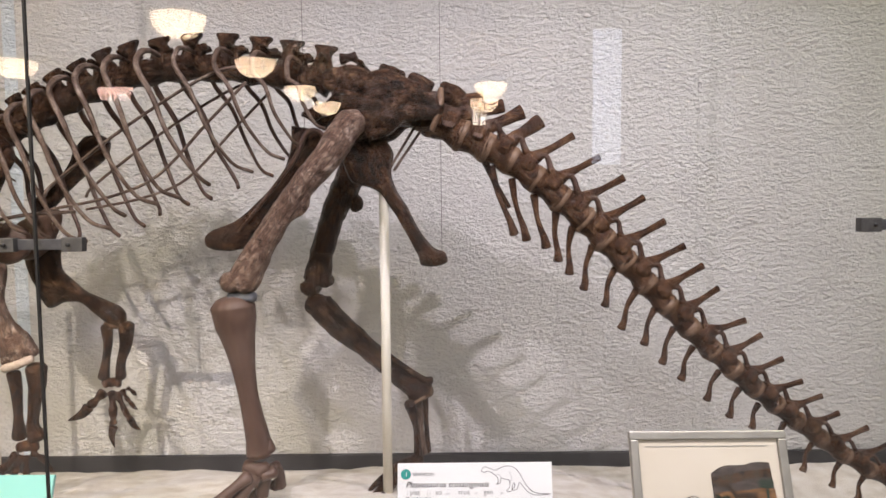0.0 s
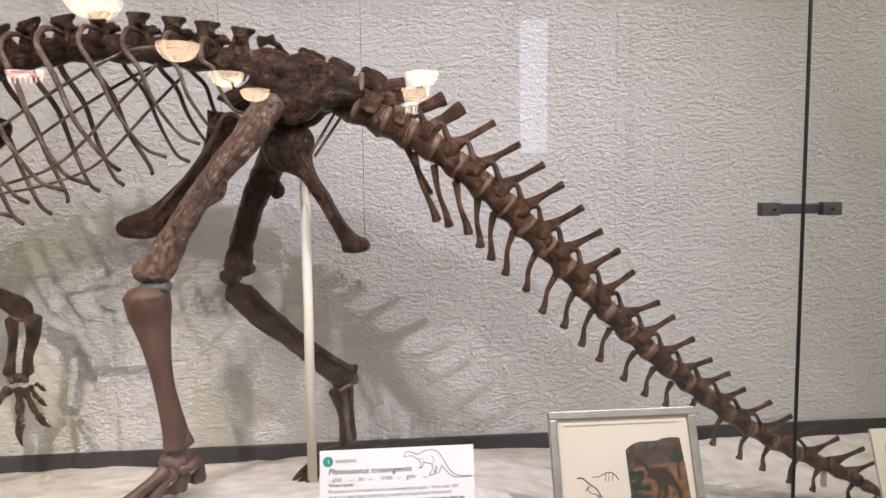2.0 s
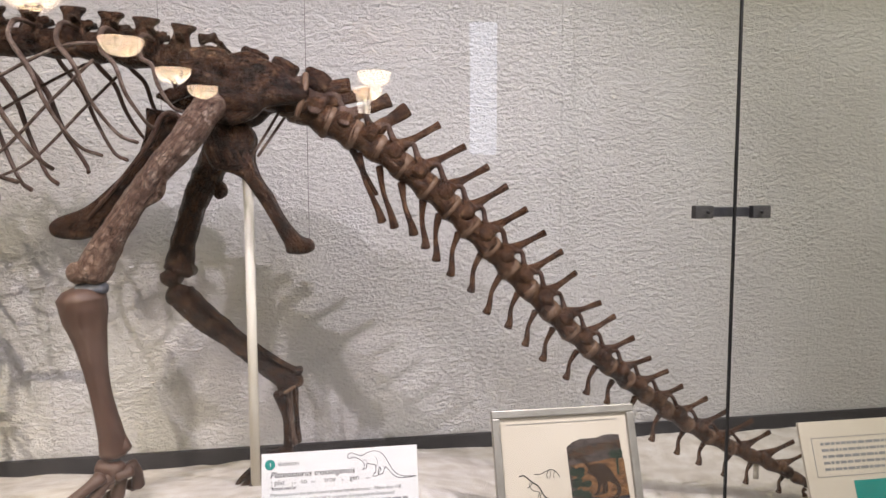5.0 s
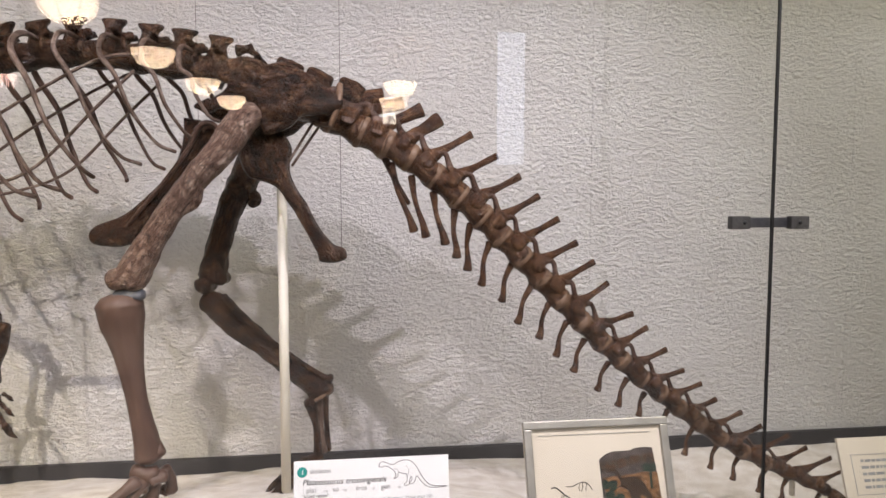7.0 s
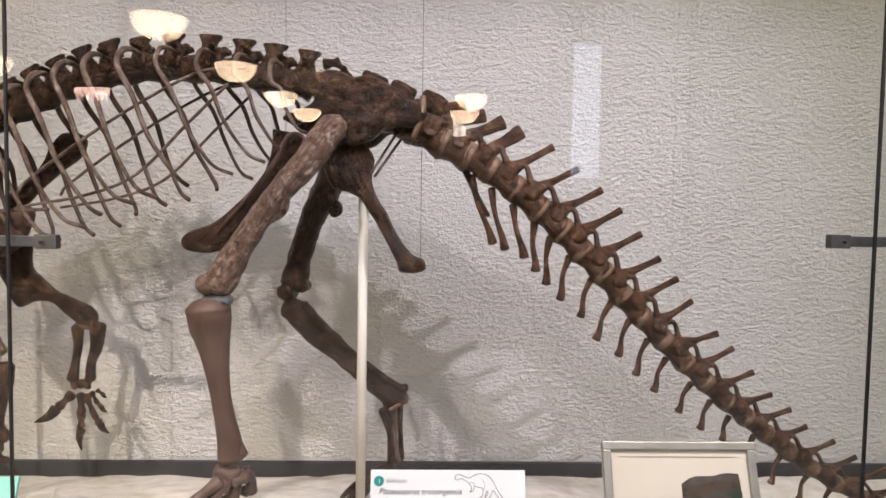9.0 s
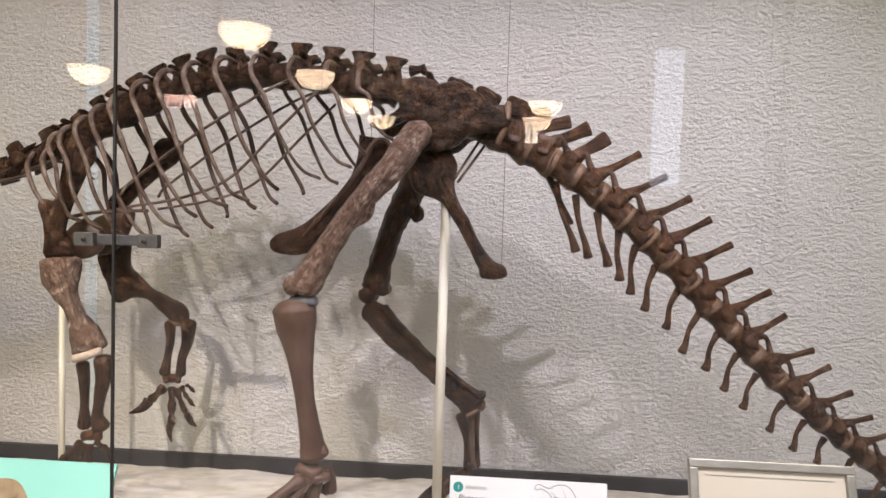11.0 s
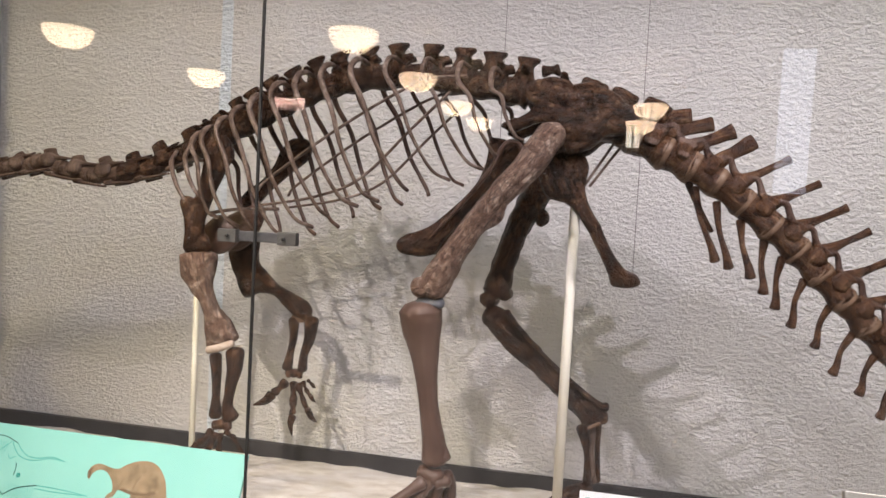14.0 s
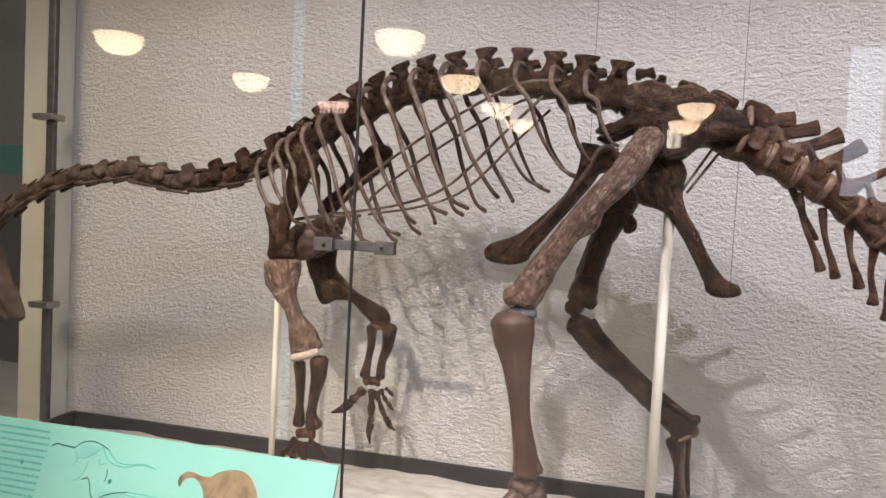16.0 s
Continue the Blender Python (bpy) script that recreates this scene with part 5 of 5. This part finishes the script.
# two inked skeletons on the mat
line_shape(pic, "line_drawing", [(-0.1827, -0.2282), (-0.1651, -0.2270), (-0.1490, -0.2397), (-0.1362, -0.2509), (-0.1167, -0.2645), (-0.1066, -0.2818), (-0.0948, -0.3021), (-0.0694, -0.3132), (-0.0209, -0.3163)], 0.0, 0.0, 1.0, 0.0022, INK, closed=False)
line_shape(pic, "line_drawing", [(-0.1454, -0.2518), (-0.1481, -0.2643), (-0.1357, -0.2790), (-0.1166, -0.2834)], 0.0, 0.0, 1.0, 0.0012, INK, closed=False)
line_shape(pic, "line_drawing", [(-0.1364, -0.2523), (-0.1483, -0.2657), (-0.1583, -0.2680)], 0.0, 0.0, 1.0, 0.0014, INK, closed=False)
line_shape(pic, "line_drawing", [(-0.1124, -0.2837), (-0.1219, -0.3078), (-0.1249, -0.3230), (-0.1346, -0.3352)], 0.0, 0.0, 1.0, 0.0015, INK, closed=False)
line_shape(pic, "line_drawing", [(-0.1072, -0.2874), (-0.1118, -0.3047), (-0.0996, -0.3215), (-0.0979, -0.3314)], 0.0, 0.0, 1.0, 0.0015, INK, closed=False)
line_shape(pic, "line_drawing", [(-0.1286, -0.2246), (-0.1056, -0.2257), (-0.0874, -0.2182), (-0.0672, -0.2122), (-0.0510, -0.2172), (-0.0397, -0.2291), (-0.0339, -0.2406)], 0.0, 0.0, 1.0, 0.0014, INK, closed=False)
line_shape(pic, "line_drawing", [(-0.0767, -0.2160), (-0.0816, -0.2291), (-0.0800, -0.2411)], 0.0, 0.0, 1.0, 0.0011, INK, closed=False)
line_shape(pic, "line_drawing", [(-0.0688, -0.2135), (-0.0674, -0.2277), (-0.0732, -0.2428)], 0.0, 0.0, 1.0, 0.0011, INK, closed=False)
line_shape(pic, "line_drawing", [(-0.0511, -0.2186), (-0.0566, -0.2310), (-0.0564, -0.2422)], 0.0, 0.0, 1.0, 0.0011, INK, closed=False)

pan = board("info_panel", 1.887, 2.75, 0.662, 2.30, 0.60, 20, 0.012, CREAM, "cream information panel with a teal text block", "sign")
W = 0.4315
for cy in (-0.062, -0.205):
    patch(pan, "rule", 0.0, cy, 0.78, 0.0018, GREY_INK)
patch(pan, "rule", -0.388, -0.134, 0.0018, 0.143, GREY_INK)
lines_of_print(pan, -W + 0.08, W - 0.06, -0.085, 5, 0.0235, 0.010, GREY_INK)
patch(pan, "teal_block", 0.09, -0.275, 0.66, 0.10, TEAL_DARK)
lines_of_print(pan, -0.20, 0.38, -0.245, 3, 0.02, 0.008, TEAL_LINE)

teal = board("teal_panel", -2.95, -1.306, 0.643, 2.30, 0.36, 22, 0.014, TEAL, "teal information panel with drawings behind the glass", "sign")
W = 0.822
lines_of_print(teal, -W + 0.04, -0.40, -0.035, 11, 0.0245, 0.0085, TEAL_LINE)
silhouette(teal, "painted_shape", [(0.211, -0.155), (0.204, -0.133), (0.213, -0.113), (0.234, -0.100), (0.261, -0.099), (0.293, -0.107), (0.327, -0.107), (0.352, -0.091), (0.388, -0.075), (0.425, -0.068), (0.460, -0.070), (0.489, -0.084), (0.515, -0.111), (0.530, -0.136), (0.543, -0.176), (0.554, -0.225), (0.519, -0.231), (0.500, -0.201), (0.436, -0.206), (0.437, -0.242), (0.399, -0.246), (0.399, -0.184), (0.370, -0.174), (0.345, -0.181), (0.332, -0.204), (0.303, -0.215), (0.305, -0.202), (0.322, -0.186), (0.317, -0.164), (0.306, -0.146), (0.284, -0.126), (0.260, -0.119), (0.238, -0.125), (0.224, -0.138), (0.219, -0.155)], 0.0, 0.0, 1.0, PAINT_TAN)
silhouette(teal, "painted_shade", [(0.344, -0.179), (0.370, -0.172), (0.400, -0.179), (0.432, -0.179), (0.463, -0.177), (0.492, -0.168), (0.498, -0.178), (0.464, -0.188), (0.430, -0.190), (0.395, -0.189), (0.364, -0.182)], 0.0, 0.0, 1.0, PAINT_SHADE, 0.0018)
silhouette(teal, "painted_shade", [(0.209, -0.152), (0.205, -0.134), (0.213, -0.118), (0.227, -0.115), (0.219, -0.128), (0.219, -0.152)], 0.0, 0.0, 1.0, PAINT_SHADE, 0.0018)
line_shape(teal, "line_drawing", [(0.425, -0.123), (0.412, -0.140), (0.404, -0.164), (0.401, -0.184)], 0.0, 0.0, 1.0, 0.0016, PAINT_SHADE, closed=False)
line_shape(teal, "line_drawing", [(0.485, -0.115), (0.491, -0.141), (0.492, -0.172)], 0.0, 0.0, 1.0, 0.0016, PAINT_SHADE, closed=False)
line_shape(teal, "line_drawing", [(0.355, -0.147), (0.348, -0.164), (0.337, -0.178)], 0.0, 0.0, 1.0, 0.0016, PAINT_SHADE, closed=False)
# two drawn skeletons: spine, belly, ribs, limbs and the ghost of the body round them
line_shape(teal, "line_drawing", [(-0.383, -0.086), (-0.365, -0.073), (-0.335, -0.075), (-0.300, -0.077), (-0.277, -0.078)], 0.0, 0.0, 1.0, 0.0032, TEAL_DEEP, closed=False)
line_shape(teal, "line_drawing", [(-0.277, -0.078), (-0.253, -0.057), (-0.220, -0.046), (-0.185, -0.046), (-0.150, -0.057), (-0.126, -0.065)], 0.0, 0.0, 1.0, 0.0022, TEAL_DEEP, closed=False)
line_shape(teal, "line_drawing", [(-0.126, -0.065), (-0.100, -0.089), (-0.063, -0.108), (-0.013, -0.109), (0.040, -0.099), (0.098, -0.109)], 0.0, 0.0, 1.0, 0.0018, TEAL_LINE, closed=False)
line_shape(teal, "line_drawing", [(-0.149, -0.064), (-0.117, -0.102), (-0.073, -0.119), (-0.027, -0.119), (0.033, -0.105), (0.098, -0.109)], 0.0, 0.0, 1.0, 0.0018, TEAL_LINE, closed=False)
line_shape(teal, "line_drawing", [(-0.249, -0.112), (-0.212, -0.108), (-0.177, -0.083), (-0.149, -0.058)], 0.0, 0.0, 1.0, 0.0016, TEAL_LINE, closed=False)
line_shape(teal, "line_drawing", [(-0.276, -0.085), (-0.258, -0.105), (-0.251, -0.128), (-0.265, -0.141)], 0.0, 0.0, 1.0, 0.0016, TEAL_LINE, closed=False)
line_shape(teal, "line_drawing", [(-0.198, -0.121), (-0.205, -0.156), (-0.224, -0.188), (-0.245, -0.195)], 0.0, 0.0, 1.0, 0.0016, TEAL_LINE, closed=False)
line_shape(teal, "line_drawing", [(-0.107, -0.137), (-0.102, -0.158), (-0.104, -0.182)], 0.0, 0.0, 1.0, 0.0022, TEAL_DEEP, closed=False)
line_shape(teal, "line_drawing", [(-0.154, -0.107), (-0.141, -0.125), (-0.119, -0.114)], 0.0, 0.0, 1.0, 0.0016, TEAL_LINE, closed=False)
line_shape(teal, "line_drawing", [(-0.207, -0.188), (-0.181, -0.180), (-0.163, -0.204), (-0.149, -0.237), (-0.124, -0.254)], 0.0, 0.0, 1.0, 0.0026, TEAL_DEEP, closed=False)
line_shape(teal, "line_drawing", [(-0.124, -0.254), (-0.089, -0.231), (-0.045, -0.216), (0.008, -0.206)], 0.0, 0.0, 1.0, 0.0022, TEAL_DEEP, closed=False)
line_shape(teal, "line_drawing", [(0.008, -0.206), (0.092, -0.207), (0.161, -0.211), (0.227, -0.217)], 0.0, 0.0, 1.0, 0.0018, TEAL_LINE, closed=False)
line_shape(teal, "line_drawing", [(0.001, -0.217), (0.078, -0.220), (0.162, -0.218), (0.227, -0.217)], 0.0, 0.0, 1.0, 0.0018, TEAL_LINE, closed=False)
for x0, x1, y, count, drop in ((-0.248, -0.173, -0.062, 9, 0.042), (-0.110, -0.007, -0.213, 11, 0.045)):
    for k in range(count):
        x = x0 + (x1 - x0) * k / (count - 1)
        line_shape(teal, "drawn_rib", [(x, y), (x + 0.004, y - drop * 0.5), (x - 0.004, y - drop)], 0.0, 0.0, 1.0, 0.0009, TEAL_LINE, closed=False)
for cx, cy in ((-0.082, -0.179), (-0.496, -0.160)):
    d = bmesh.new()
    bmesh.ops.create_circle(d, cap_ends=True, segments=20, radius=0.009, matrix=Matrix.Translation((cx, cy, 0.0012)))
    flat(teal, "teal_dot", d, TEAL_DARK)

# ---- the hall behind: hanging bowls and light columns ----


def bowl_lamp():
    ob = new("bowl_lamp")
    ob.empty_display_size = 0.2
    tagged(ob, "warm glowing alabaster bowl lamp hanging on three chains", "ceiling lamp", "bowl lamps in the hall")
    bm = bmesh.new()
    n, rings = 28, []
    for k in range(9):
        a = math.pi / 2 * k / 8
        r, z = 0.345 * math.sin(a) + 0.01, -0.30 * math.cos(a)
        rings.append([bm.verts.new((r * math.cos(2 * math.pi * j / n), r * math.sin(2 * math.pi * j / n), z + 0.12)) for j in range(n)])
    for a, b in zip(rings, rings[1:]):
        for j in range(n):
            bm.faces.new((a[j], a[(j + 1) % n], b[(j + 1) % n], b[j]))
    bm.faces.new(rings[0][::-1])
    flat(ob, "bowl", bm, BOWL, smooth=True)
    for j in range(8):
        a = 2 * math.pi * j / 8
        pts = [((0.349 * math.sin(e) + 0.01) * math.cos(a), (0.349 * math.sin(e) + 0.01) * math.sin(a), 0.12 - 0.304 * math.cos(e)) for e in (0.05, 0.5, 1.0, 1.5)]
        flat(ob, "bowl_rib", limb([Vector(p) for p in pts], [0.009] * 4, sides=5, steps=3), DARK_STEEL, smooth=True)
    for j in range(3):
        a = 2 * math.pi * j / 3 + 0.3
        flat(ob, "chain", limb([(0.345 * math.cos(a), 0.345 * math.sin(a), 0.12), (0.02 * math.cos(a), 0.02 * math.sin(a), 0.98)], [0.008, 0.008], sides=5, steps=1), DARK_STEEL)
    flat(ob, "finial", limb([(0, 0, -0.19), (0, 0, -0.23)], [0.02, 0.012], sides=8, steps=1), DARK_STEEL)
    return ob


lamp = bowl_lamp()
HALL_LAMPS = [(-3.43, -5.0), (-3.2, -7.9), (-3.0, -10.75), (-2.83, -13.15), (1.1, -10.5), (1.1, -12.85), (-7.87, -4.83), (-7.34, -7.8)]
for x, y in HALL_LAMPS[1:]:
    copy_thing(lamp, pose(x, y, 3.92))
lamp.matrix_basis = pose(*HALL_LAMPS[0], 3.92)


def fringe_lamp(x, y, z):
    """A small pink lamp: a glowing bar with short drops along its lower edge, on a cord."""
    ob = thing("fringe_lamp", (x, y, z), "small pink glowing fringed lamp hanging in the hall", "ceiling lamp")
    part("shade", box(bmesh.new(), (0.56, 0.10, 0.11), Matrix.Translation((x, y, z)), 0.02), PINK_GLOW, ob)
    for k in range(7):
        part("drop", limb([(x - 0.24 + 0.08 * k, y, z - 0.05), (x - 0.24 + 0.08 * k, y, z - 0.15)], [0.024, 0.014], sides=8, steps=1), PINK_GLOW, ob)
    part("cord", limb([(x, y, z + 0.05), (x, y, 4.9)], [0.006, 0.006], sides=5, steps=1), RUBBER, ob)


fringe_lamp(-5.40, -7.33, 3.45)
bm = box(bmesh.new(), (0.17, 0.03, 0.52), Matrix.Translation((1.10, -16.97, 4.15)))
box(bm, (0.17, 0.03, 0.52), Matrix.Translation((1.32, -16.97, 4.15)))
tagged(part("window_1", bm, WINDOW, None, "small lit pair of panes high in the far hall wall", smooth=False), "", "window", "", "structure")
x, y, z0, z1, w = 1.58, -2.2, 1.9, 3.14, 0.26
bm = box(bmesh.new(), (w, 0.04, z1 - z0), Matrix.Translation((x, y, (z0 + z1) / 2)), 0.006)
tagged(part("light_column", bm, COLUMN, None, "tall cool white light column in the hall", smooth=False), "", "light")
